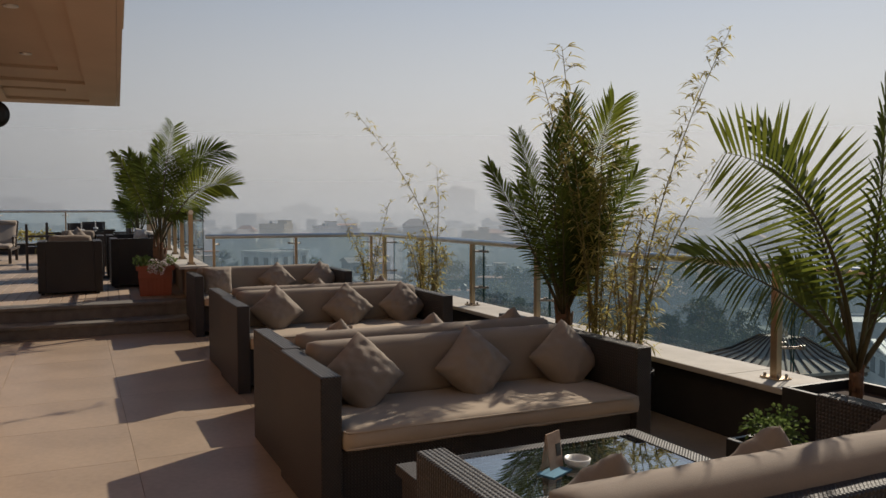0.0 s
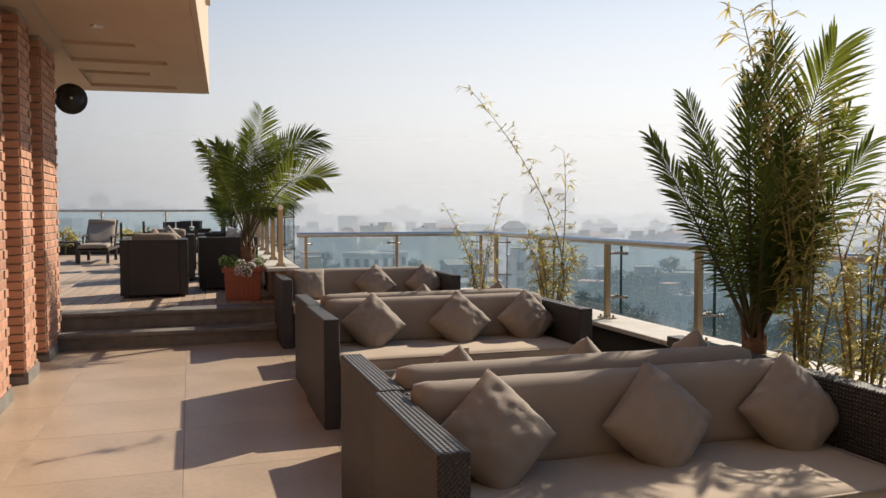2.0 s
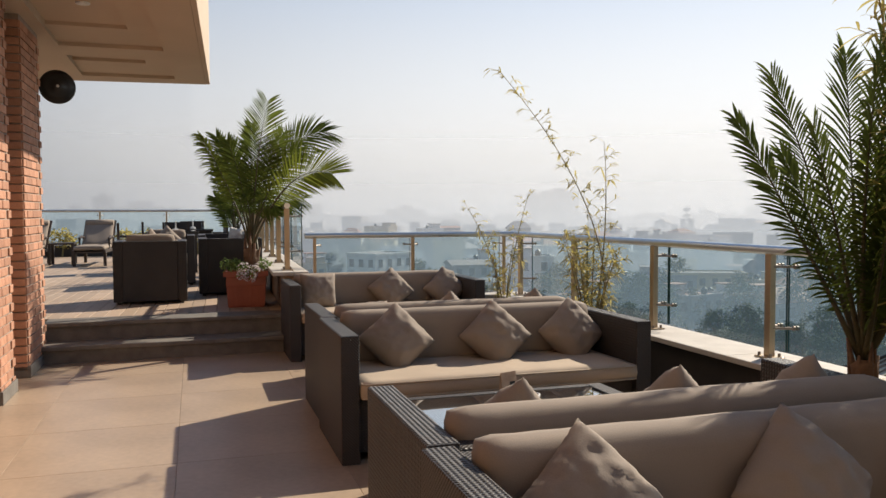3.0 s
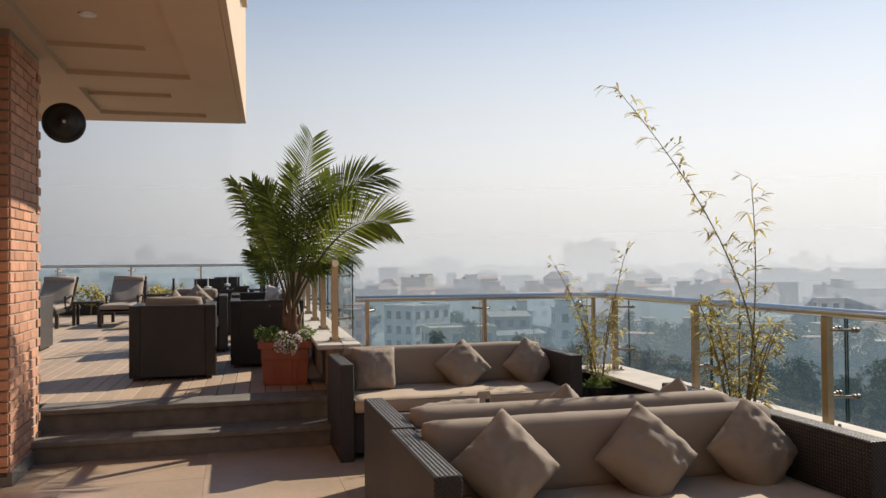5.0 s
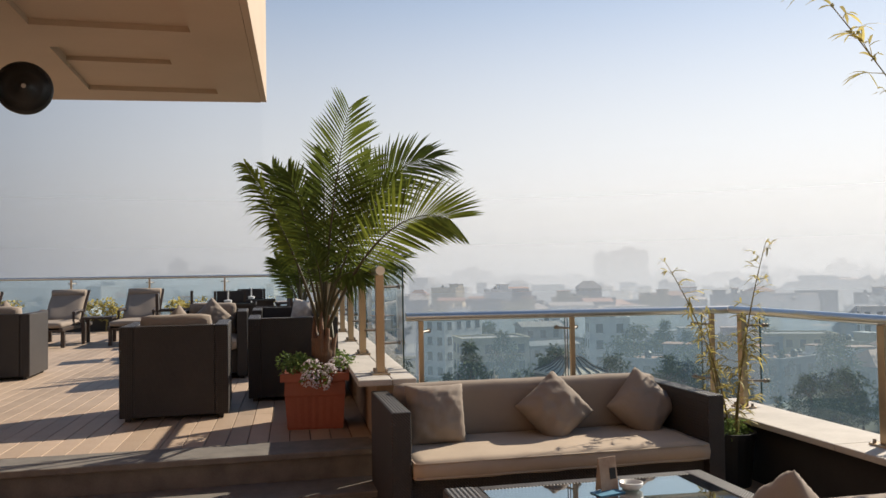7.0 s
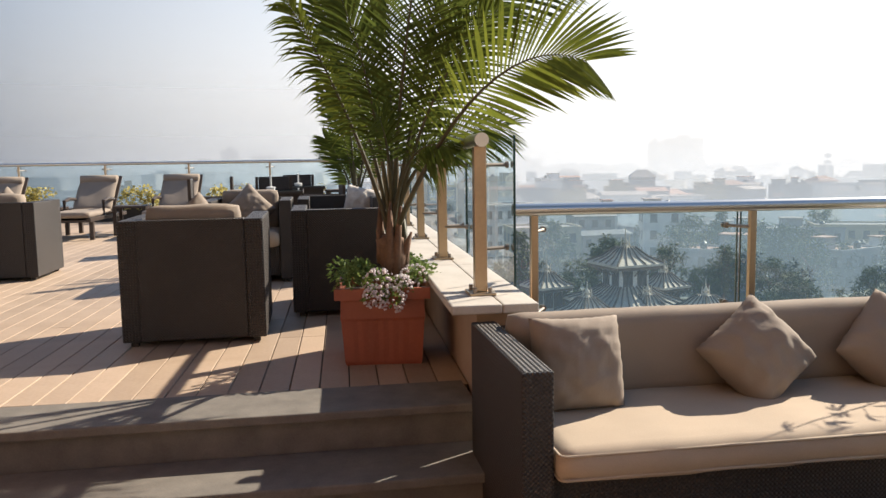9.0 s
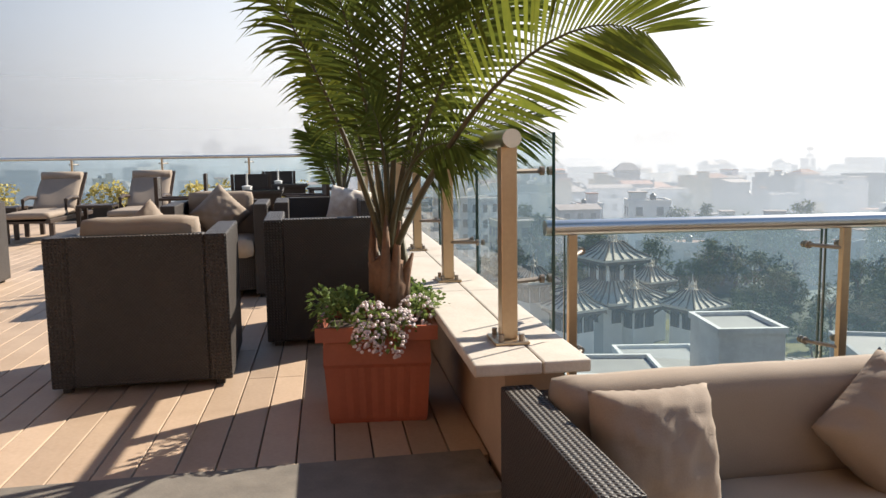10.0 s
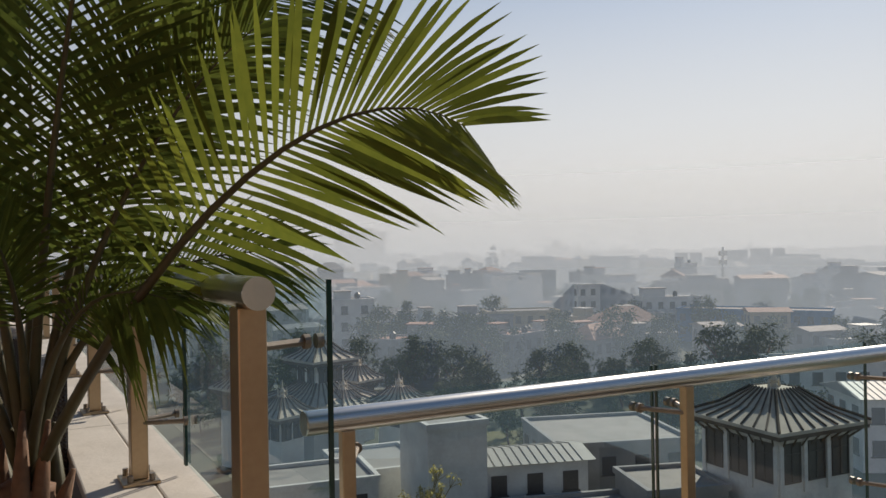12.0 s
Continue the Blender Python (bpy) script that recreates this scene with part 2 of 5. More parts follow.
def tube(points, radii, sides=8, bm=None, cap=True):
    """A round bar that follows the points."""
    bm = bm or bmesh.new()
    pts = [Vector(p) for p in points]
    if not hasattr(radii, "__len__"):
        radii = [radii] * len(pts)
    rings = []
    up = Vector((0.13, 0.21, 0.97))
    for i, p in enumerate(pts):
        d = (pts[min(i + 1, len(pts) - 1)] - pts[max(i - 1, 0)]).normalized()
        a = d.cross(up)
        if a.length < 0.05:
            a = d.cross(Vector((1, 0, 0)))
        a.normalize()
        b = d.cross(a)
        rings.append([bm.verts.new(p + radii[i] * (math.cos(2 * math.pi * k / sides) * a + math.sin(2 * math.pi * k / sides) * b)) for k in range(sides)])
    for r, s in zip(rings, rings[1:]):
        for k in range(sides):
            bm.faces.new((r[k], r[(k + 1) % sides], s[(k + 1) % sides], s[k]))
    if cap:
        bm.faces.new(rings[0][::-1])
        bm.faces.new(rings[-1])
    return bm


def lathe(profile, sides=24, bm=None):
    bm = bm or bmesh.new()
    rings = [[bm.verts.new((r * math.cos(2 * math.pi * k / sides), r * math.sin(2 * math.pi * k / sides), z)) for k in range(sides)] for r, z in profile]
    for r, s in zip(rings, rings[1:]):
        for k in range(sides):
            bm.faces.new((r[k], r[(k + 1) % sides], s[(k + 1) % sides], s[k]))
    bm.faces.new(rings[0][::-1])
    bm.faces.new(rings[-1])
    return bm


def soft_block(x0, y0, z0, x1, y1, z1, r, lump=0.006, seed=0):
    """A stuffed cushion: a rounded block with slightly uneven faces."""
    bm = bmesh.new()
    nx = max(2, min(28, int((x1 - x0) / 0.07)))
    ny = max(2, min(16, int((y1 - y0) / 0.07)))
    nz = max(2, min(10, int((z1 - z0) / 0.05)))
    c = Vector(((x0 + x1) / 2, (y0 + y1) / 2, (z0 + z1) / 2))
    h = Vector(((x1 - x0) / 2, (y1 - y0) / 2, (z1 - z0) / 2))
    bmesh.ops.create_cube(bm, size=2)
    for axis, n in ((0, nx), (1, ny), (2, nz)):
        for k in range(1, n):
            t = -1 + 2 * k / n
            no = [0, 0, 0]
            no[axis] = 1
            bmesh.ops.bisect_plane(bm, geom=bm.verts[:] + bm.edges[:] + bm.faces[:], plane_co=[t * v for v in no], plane_no=no)
    for v in bm.verts:
        p = Vector((v.co.x * h.x, v.co.y * h.y, v.co.z * h.z))
        q = Vector([max(-h[i] + r, min(h[i] - r, p[i])) for i in range(3)])
        d = p - q
        if d.length > 1e-6:
            p = q + d.normalized() * min(d.length, r)
        n = noise.noise(p * 5 + Vector((seed, seed * 2, 0))) + 0.5 * noise.noise(p * 13 + Vector((seed, 0, 0)))
        side = Vector((v.co.x ** 7, v.co.y ** 7, v.co.z ** 7))
        v.co = c + p + side * lump * (1 + 1.4 * n)
    bmesh.ops.recalc_face_normals(bm, faces=bm.faces)
    return bm


def pillow_mesh(size=0.45, thick=0.10, seed=0, n=18):
    """A square scatter cushion standing in its own xz plane, with drawn-out corners and creases."""
    bm = bmesh.new()
    grid = {}
    for side in (1, -1):
        for i in range(n + 1):
            for j in range(n + 1):
                u, w = -1 + 2 * i / n, -1 + 2 * j / n
                if side == -1 and (i in (0, n) or j in (0, n)):
                    grid[side, i, j] = grid[1, i, j]
                    continue
                pinch = 1 - 0.06 * (1 - w * w) * abs(u) ** 3 + 0.008 * math.sin(31 * w + seed) * abs(u) ** 6
                pinch2 = 1 - 0.06 * (1 - u * u) * abs(w) ** 3 + 0.008 * math.sin(29 * u + 2 * seed) * abs(w) ** 6
                full = ((1 - u ** 4) * (1 - w ** 4)) ** 0.48 * (1 - 0.35 * (u * w) ** 2)
                knob = 1 - 0.02 * abs(u * w) ** 9
                p = Vector((u * pinch * knob * size / 1.95, 0, w * pinch2 * knob * size / 1.95))
                crease = noise.noise(Vector((u * 3.1 + seed, w * 3.1, seed))) * 0.018 + noise.noise(Vector((u * 8 + seed, w * 8, seed * 3))) * 0.008
                rays = 0.014 * math.sin(16 * math.atan2(w, u) + seed) * max(0, (u * u + w * w) - 0.6)
                p.y = -side * full * (thick * (0.75 + 0.25 * (1 - u * u) * (1 - w * w)) + crease + rays)
                grid[side, i, j] = bm.verts.new(p)
    for side in (1, -1):
        for i in range(n):
            for j in range(n):
                q = [grid[side, i, j], grid[side, i + 1, j], grid[side, i + 1, j + 1], grid[side, i, j + 1]]
                bm.faces.new(q if side == 1 else q[::-1])
    return bm


# ---- setting ----
WALL_X = -0.855
STEP_Y, DECK_Z, DECK_END = 10.655, 0.343, 23.9

SWING = Matrix.Translation((1.42, 10.6, 0)) @ Matrix.Rotation(radians(-2.0), 4, "Z") @ Matrix.Translation((-1.42, -10.6, 0))


def swung(ob):
    """The deck and its parapet stand two degrees off the lower terrace."""
    ob.matrix_basis = SWING
    return ob


floor = solo("floor", block(-1.4, -6, -0.25, 4.02, 11.1, -0.012), GROUT, "pale stone terrace floor with fine joints", "floor", "structure")
deck = swung(solo("deck_base", block(-9.0, STEP_Y + 0.3, -0.2, 1.42, DECK_END, DECK_Z - 0.03), UNDER, "raised deck under brown boards", "deck", "structure"))

stairs = thing("steps", None, "two low brown granite steps up to the deck", "steps", kind="structure")
part("riser", block(-0.9, 10.35, 0, 1.40, 10.95, 0.125), STEP, stairs)
part("tread", block(-0.9, 10.31, 0.125, 1.41, 10.69, 0.167, 0.008), STEP, stairs)
part("riser", block(-0.9, 10.695, 0.125, 1.40, 10.95, 0.305), STEP, stairs)
part("tread", block(-0.9, STEP_Y, 0.305, 1.41, 11.03, DECK_Z + 0.004, 0.008), STEP, stairs)

# brick building wall with piers
PIER_Y = [(0.2, 0.7), (1.28, 1.78), (2.34, 2.84), (3.40, 3.90), (4.46, 4.96), (5.52, 6.02), (6.56, 7.06), (7.62, 8.12), (8.72, 9.22), (9.76, 10.62)]
wall = solo("wall_west", block(-1.6, -6, -0.02, WALL_X - 0.262, 10.60, 3.3), MORTAR, "red brick building wall with shallow piers", "wall", "structure")
pier_cores = []
for y0, y1 in PIER_Y:
    core = solo("wall_pier", block(WALL_X - 0.262, y0 + 0.012, 0, WALL_X - 0.012, y1 - 0.012, 3.10), MORTAR, "red brick pier on the building wall", "pier", "structure")
    pier_cores.append(core)
    solo("baseboard", block(WALL_X - 0.25, y0 - 0.012, 0, WALL_X + 0.014, y1 + 0.0, 0.10, 0.004), STEP, "brown stone pier skirting", "skirting", "structure")

# two unseen masses added to cut sky light from the south and west
solo("wall_south_sky_block", block(-1.6, -6.3, -0.3, 4.4, -6.0, 6.5), PLASTER, "unseen plain wall added to block sky light from the south", "wall", "structure")
solo("wall_upper_sky_block", block(-9, -6, 3.345, -0.35, 11.2, 6.5), PLASTER, "unseen upper storey added to block sky light from the west", "wall", "structure")

# roof overhang: slab, border strips and stepped coffers in one mesh
bm = bmesh.new()


def slab(pts, z0, z1, into):
    lo = [into.verts.new((x, y, z0)) for x, y in pts]
    hi = [into.verts.new((x, y, z1)) for x, y in pts]
    into.faces.new(lo[::-1])
    into.faces.new(hi)
    n = len(pts)
    for i in range(n):
        into.faces.new((lo[i], lo[(i + 1) % n], hi[(i + 1) % n], hi[i]))


def edge_x(y):
    return 0.70 - 0.0435 * (13.15 - y)


def inner(y, back=0.36):
    return edge_x(y) - back


slab([(-9, -6), (edge_x(-6), -6), (0.70, 13.15), (-1.4, 13.33), (-9, 13.9)], 3.175, 3.34, bm)
slab([(inner(-6), -6), (edge_x(-6), -6), (0.70, 13.15), (inner(13.15), 13.18)], 3.10, 3.175, bm)
slab([(-9, 12.85), (inner(12.85), 12.85), (inner(13.15), 13.18), (-1.4, 13.33), (-9, 13.9)], 3.10, 3.175, bm)
slab([(-0.75, 11.05), (inner(11.05), 11.05), (inner(11.55), 11.55), (-0.75, 11.55)], 3.10, 3.175, bm)
slab([(-9, -6), (-0.75, -6), (-0.75, 12.85), (-9, 12.85)], 3.10, 3.175, bm)
slab([(inner(-6, 0.62), -6), (inner(-6), -6), (inner(11.05), 11.05), (inner(11.05, 0.62), 11.05)], 3.14, 3.175, bm)
slab([(-0.75, 10.30), (inner(10.30, 0.62), 10.30), (inner(11.05, 0.62), 11.05), (-0.75, 11.05)], 3.14, 3.175, bm)
slab([(-0.75, 12.05), (inner(12.05), 12.05), (inner(12.85), 12.85), (-0.75, 12.85)], 3.14, 3.175, bm)
slab([(0.02, 11.55), (inner(11.55), 11.55), (inner(12.05), 12.05), (0.02, 12.05)], 3.14, 3.175, bm)
ceiling = solo("ceiling", bm, PLASTER, "cream painted roof overhang with stepped recessed panels", "ceiling", "structure")
bm = bmesh.new()
slab([(edge_x(-6) + 0.002, -6), (edge_x(-6) + 0.05, -6), (0.75, 13.13), (0.702, 13.13)], 3.10, 4.4, bm)
solo("trim_fascia", bm, PLASTER, "cream roof fascia", "fascia", "structure")
bm = bmesh.new()
slab([(edge_x(-6) + 0.052, -6), (edge_x(-6) + 0.11, -6), (0.74, 11.6), (0.69, 11.6)], 3.95, 4.4, bm)
solo("trim_gutter", bm, POSTSTEEL, "brown roof edge moulding", "moulding", "structure")
for x, y in ((-0.34, 9.55), (-0.34, 7.4)):
    d = thing("downlight", pose(x, y, 3.175), "small round ceiling downlight", "downlight")
    part("rim", lathe([(0.055, -0.012), (0.06, -0.004), (0.06, 0.0)], 20), STEEL, d)
    part("lens", lathe([(0.04, -0.016), (0.042, -0.012)], 16), WHITE, d)

# parapets
swung(solo("parapet_upper", block(1.42, 10.72, -0.2, 1.62, DECK_END, 0.755), PLINTH, "brown plastered parapet beside the deck", "parapet", "structure"))
def coping(name, x0, x1, y0, y1, z0, z1, length, rows):
    """Stone slabs end to end with fine open joints."""
    base = solo(name, block(x0 + 0.01, y0 + 0.01, z0, x1 - 0.01, y1 - 0.01, z1 - 0.006), GROUT, "pale stone coping slabs", "coping", "structure")
    n = round((y1 - y0) / length)
    step = (y1 - y0) / n
    for ra, rb in rows:
        xa, xb = x0 + (x1 - x0) * ra, x0 + (x1 - x0) * rb
        me = mesh_of("slab", block(xa + 0.0015, 0.0015, z0, xb - 0.0015, step - 0.0015, z1, 0.007), LEDGE)
        for k in range(n):
            o = new("slab", me)
            o.parent = base
            o.matrix_basis = pose(0, y0 + k * step, 0)
    return base


swung(coping("parapet_upper_coping", 1.285, 1.66, 10.55, DECK_END, 0.755, 0.795, 1.36, ((0, 0.58), (0.58, 1))))
solo("parapet_east", block(4.02, -6, -0.5, 4.36, 11.015, 0.39), DARKWALL, "low dark parapet wall", "parapet", "structure")
coping("parapet_east_coping", 3.94, 4.40, -6, 11.0, 0.39, 0.43, 1.44, ((0, 1),))
solo("parapet_north", block(1.70, 11.02, -0.5, 4.36, 11.21, 0.39), DARKWALL, "low dark parapet wall", "parapet", "structure")
solo("parapet_north_coping", block(1.70, 11.004, 0.39, 4.40, 11.24, 0.43, 0.006), LEDGE, "pale stone coping", "coping", "structure")
solo("parapet_deck_end", block(-9, DECK_END - 0.1, -0.3, 2.1, DECK_END + 0.3, 0.62), DARKWALL, "low dark parapet at the deck's end", "parapet", "structure")
solo("building_below", block(-12, -8, -20, 1.7, DECK_END + 0.28, -0.51), PLINTH, "building under the terrace", "building", "structure")
solo("building_below_wing", block(1.71, -8, -20, 4.34, 11.34, -0.51), PLINTH, "building under the terrace", "building", "structure")

# ---- railings ----


def rail_post(h, w, parent):
    """A flat steel post on a bolted foot; it stands at the origin, glass on its +x side."""
    p = part("post", block(-w * 0.42, -w / 2, 0.012, w * 0.42, w / 2, h, 0.003), POSTSTEEL, parent)
    part("foot", block(-0.06, -0.075, 0, 0.06, 0.075, 0.012, 0.003), POSTSTEEL, p)
    for sy in (-0.055, 0.055):
        part("bolt", tube([(-0.035, sy, 0.012), (-0.035, sy, 0.035)], 0.010, 8), FITTING, p)
        part("bolt", tube([(0.035, sy, 0.012), (0.035, sy, 0.035)], 0.010, 8), FITTING, p)
    return p


def clamp(parent, at, to):
    """A short arm from the post to a pair of discs that grip the pane; the pane faces along x."""
    at, to = Vector(at), Vector(to)
    c = part("glass_clamp", tube([at, to - Vector((0.016, 0, 0))], 0.0085, 8), FITTING, parent)
    for x0, x1 in ((-0.020, -0.007), (0.007, 0.022)):
        part("disc", tube([to + Vector((x0, 0, 0)), to + Vector((x1, 0, 0))], 0.0155, 14), FITTING, c)
    return c


def railing(name, a, b, posts, z0, z1, out, label, rail_r=0.03, extend=(0, 0), post_w=0.055, off=0.145):
    """Posts at the given distances along a line from a to b on the level z0, with a tube rail and panes held outside."""
    a, b, out = Vector((*a, 0)), Vector((*b, 0)), Vector((*out, 0))
    d = (b - a).normalized()
    r = thing(name, None, label, "railing", "terrace railings")
    turn = math.degrees(math.atan2(out.y, out.x))
    flip = 1 if Vector((-out.y, out.x, 0)).dot(d) > 0 else -1
    for s in posts:
        p = rail_post(z1 - z0 - rail_r * 0.9, post_w, r)
        q = a + d * s
        p.matrix_basis = pose(q.x, q.y, z0, 0, 0, turn)
        for z in (0.20, z1 - z0 - 0.11):
            for sy in (-1, 1):
                if 0.1 < s + 0.12 * sy * flip < (b - a).length - 0.1:
                    clamp(p, (0.0, 0.3 * post_w * sy, z), (off, 0.075 * sy, z))
    rail = part("handrail", tube([(*(a + d * e)[:2], z1) for e in (-extend[0], 0.006 - extend[0], (b - a).length + extend[1] - 0.006, (b - a).length + extend[1])], rail_r, 20), STEEL, r, "polished steel tube", True)
    for f in rail.data.polygons:
        f.use_smooth = len(f.vertices) == 4
    for s0, s1 in zip(posts, posts[1:]):
        pane(r, a + d * (s0 + (0.012 if s0 > 0.05 else -0.02)) + out * off, a + d * (s1 - 0.012) + out * off, z0 + 0.03, z1 + 0.02)
    return r


def pane(r, p, q, z0, z1):
    """One sheet of clear glass with a dark green edge strip at both ends."""
    n = Vector((0, 0, 1)).cross(q - p).normalized() * 0.005
    bm = bmesh.new()
    pts = [p - n, q - n, q + n, p + n]
    lo = [bm.verts.new((v.x, v.y, z0)) for v in pts]
    hi = [bm.verts.new((v.x, v.y, z1)) for v in pts]
    bm.faces.new((lo[0], lo[1], hi[1], hi[0]))
    g = part("pane", bm, GLASS, r)
    g.visible_shadow = False
    d = (q - p).normalized() * 0.0025
    for end, s in ((p, -1), (q, 1)):
        bm = bmesh.new()
        c = end + d * s
        e = [c - n - d, c + n - d, c + n + d, c - n + d]
        lo = [bm.verts.new((v.x, v.y, z0)) for v in e]
        hi = [bm.verts.new((v.x, v.y, z1)) for v in e]
        for i in range(4):
            bm.faces.new((lo[i], lo[(i + 1) % 4], hi[(i + 1) % 4], hi[i]))
        bm.faces.new(hi)
        part("edge", bm, GLASS_EDGE, g)


railing("railing", (4.09, -5.5), (4.19, 10.95), [0.32, 1.76, 3.2, 4.64, 6.1, 7.62, 9.18, 10.63, 12.09, 13.49, 14.95, 16.34], 0.43, 1.15, (1, -0.006), "steel railing with clear glass panes along the parapet", extend=(0, 0.02))
railing("railing", (1.70, 11.16), (4.20, 11.0), [0.11, 1.24, 2.35], 0.43, 1.15, (0.064, 0.998), "steel railing with clear glass panes across the parapet", post_w=0.035)
railing("railing", (1.468, 10.83), (1.92, 23.6), [0.015, 1.375, 2.75, 4.12, 5.5, 6.9, 8.3, 9.7, 11.1, 12.5], 0.795, 1.485, (0.9994, -0.0353), "tall steel and glass railing on the deck parapet", extend=(0.06, 0), rail_r=0.031, post_w=0.065, off=0.155)
railing("railing", (1.75, 23.95), (-8.8, 23.95), [0.2, 1.9, 3.5, 5.1, 6.7, 8.3, 9.9], 0.62, 1.485, (0, 1), "steel and glass railing at the deck's far end", post_w=0.035)

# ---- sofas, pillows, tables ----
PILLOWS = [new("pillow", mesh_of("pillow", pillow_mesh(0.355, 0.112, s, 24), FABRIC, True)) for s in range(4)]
for i, p in enumerate(PILLOWS):
    tagged(p, "beige canvas scatter pillow on a sofa", "pillow", "sofa pillows")
used_pillows = [0]


def pillow(m, label="", mat=None):
    k = used_pillows[0]
    used_pillows[0] += 1
    if k < 4:
        p = PILLOWS[k]
        p.matrix_basis = m
    else:
        p = copy_thing(PILLOWS[k % 4], m)
    if label:
        p["label"] = label
    if mat:
        p.data = p.data.copy()
        p.data.materials[0] = mat
    return p


def sew(cushion, x0, y0, x1, y1, levels, mat):
    """Corded seams round a cushion at the given heights."""
    for z in levels:
        r = 0.022
        ring = []
        for cx, cy, a0 in ((x1 - r, y0 + r, -90), (x1 - r, y1 - r, 0), (x0 + r, y1 - r, 90), (x0 + r, y0 + r, 180)):
            for k in range(4):
                b = radians(a0 + 30 * k)
                ring.append((cx + r * math.cos(b), cy + r * math.sin(b), z))
        part("piping", tube(ring + ring[:1], 0.0055, 6), mat, cushion, "", True)


def sofa(m, width=1.96, depth=0.83, seed=0):
    s = thing("sofa", m, "dark woven wicker sofa with beige canvas cushions", "sofa", "terrace sofas")
    a = 0.105
    for x in (0, width - a):
        part("armrest", block(x, 0, 0.0, x + a, depth - 0.004, 0.726, 0.008), WICKER, s)
    part("base", block(a, 0.05, 0.05, width - a, depth - 0.02, 0.355, 0.008), WICKER, s)
    part("backrest", block(a, depth - 0.12, 0.05, width - a, depth, 0.705, 0.008), WICKER, s)
    seat = part("seat_cushion", soft_block(a + 0.004, -0.035, 0.36, width - a - 0.004, depth - 0.13, 0.462, 0.03, 0.004, seed=seed), SEATCLOTH, s, "thick beige seat cushion", True)
    sew(seat, a + 0.012, -0.031, width - a - 0.012, depth - 0.14, (0.374, 0.452), SEATCLOTH)
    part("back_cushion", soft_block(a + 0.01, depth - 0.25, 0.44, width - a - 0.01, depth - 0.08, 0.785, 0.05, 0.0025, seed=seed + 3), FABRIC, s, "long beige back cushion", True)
    return s


SOFAS = [(1.09, 1.56, 1), (1.125, 3.61, 0), (1.15, 4.45, 1), (1.275, 6.55, 0), (1.30, 7.40, 1), (1.365, 9.73, 0)]
SPOTS = [(0.16, 0.86, 1.52), (0.40, 1.085, 1.72), (0.255, 0.85, 1.516), (0.465, 1.13, 1.68), (0.28, 0.94, 1.60), (1.12, 1.715)]


def leaning(x, y, z, lean, turn, yaw):
    """A pillow turned in its own plane, then leaned back, then swung about the upright."""
    return pose(x, y, z, 0, 0, yaw) @ pose(0, 0, 0, -lean) @ pose(0, 0, 0, 0, turn)



for i, (x, y, away) in enumerate(SOFAS):
    m = pose(x + 1.96, y + 0.83, 0, 0, 0, 180) if away else pose(x, y, 0)
    sofa(m, seed=i)
    if i == 5:
        pillow(m @ leaning(0.335, 0.455, 0.622, 16, 1, 3), "square beige canvas pillow upright on the end sofa")
    for k, sx in enumerate(SPOTS[i]):
        turn = (45 if away else 49) + 3 * math.sin(i * 3 + k * 2)
        if i == 4 and k == 2:
            turn = 4
        if away:
            spot = leaning(sx, 0.41, 0.565 if i == 0 else 0.595, 16 + 2 * k, turn, 5 * math.sin(i + 2 * k))
        else:
            spot = leaning(sx - 0.025, 0.49, 0.612 - 0.008 * k, 26 - 2 * k, turn, 3 * math.sin(i + 2 * k))
        pillow(m @ spot)


def coffee_table(m, w, d, h=0.45):
    t = thing("coffee_table", m, "dark wicker coffee table with inset glass top", "coffee table", "terrace coffee tables")
    b = part("body", block(0.02, 0.02, 0.08, w - 0.02, d - 0.02, h - 0.045, 0.008), WICKER, t)
    bm = bmesh.new()
    for x0, y0, x1, y1 in ((0, 0, 0.09, d), (w - 0.09, 0, w, d), (0.091, 0, w - 0.091, 0.06), (0.091, d - 0.06, w - 0.091, d)):
        block(x0, y0, h - 0.044, x1, y1, h, 0.004, 1, bm)
    part("rim", bm, WICKER, t, "woven rim")
    bm = block(0.091, 0.061, h - 0.05, w - 0.091, d - 0.061, h - 0.032)
    for k in range(int((d - 0.14) / 0.024)):
        y = 0.07 + k * 0.024
        block(0.095, y, h - 0.0318, w - 0.095, y + 0.013, h - 0.02, 0, 1, bm)
    part("slatted_top", bm, SLAT, t, "ribbed woven panel")
    g = part("glass_top", block(0.095, 0.065, h - 0.012, w - 0.095, d - 0.065, h - 0.002, 0.002, 1), TABLEGLASS, t, "clear glass sheet")
    g.visible_shadow = False
    for x in (0.03, w - 0.08):
        for y in (0.03, d - 0.08):
            part("leg", block(x, y, 0, x + 0.05, y + 0.05, 0.10, 0.004), WICKER, t)
    return t


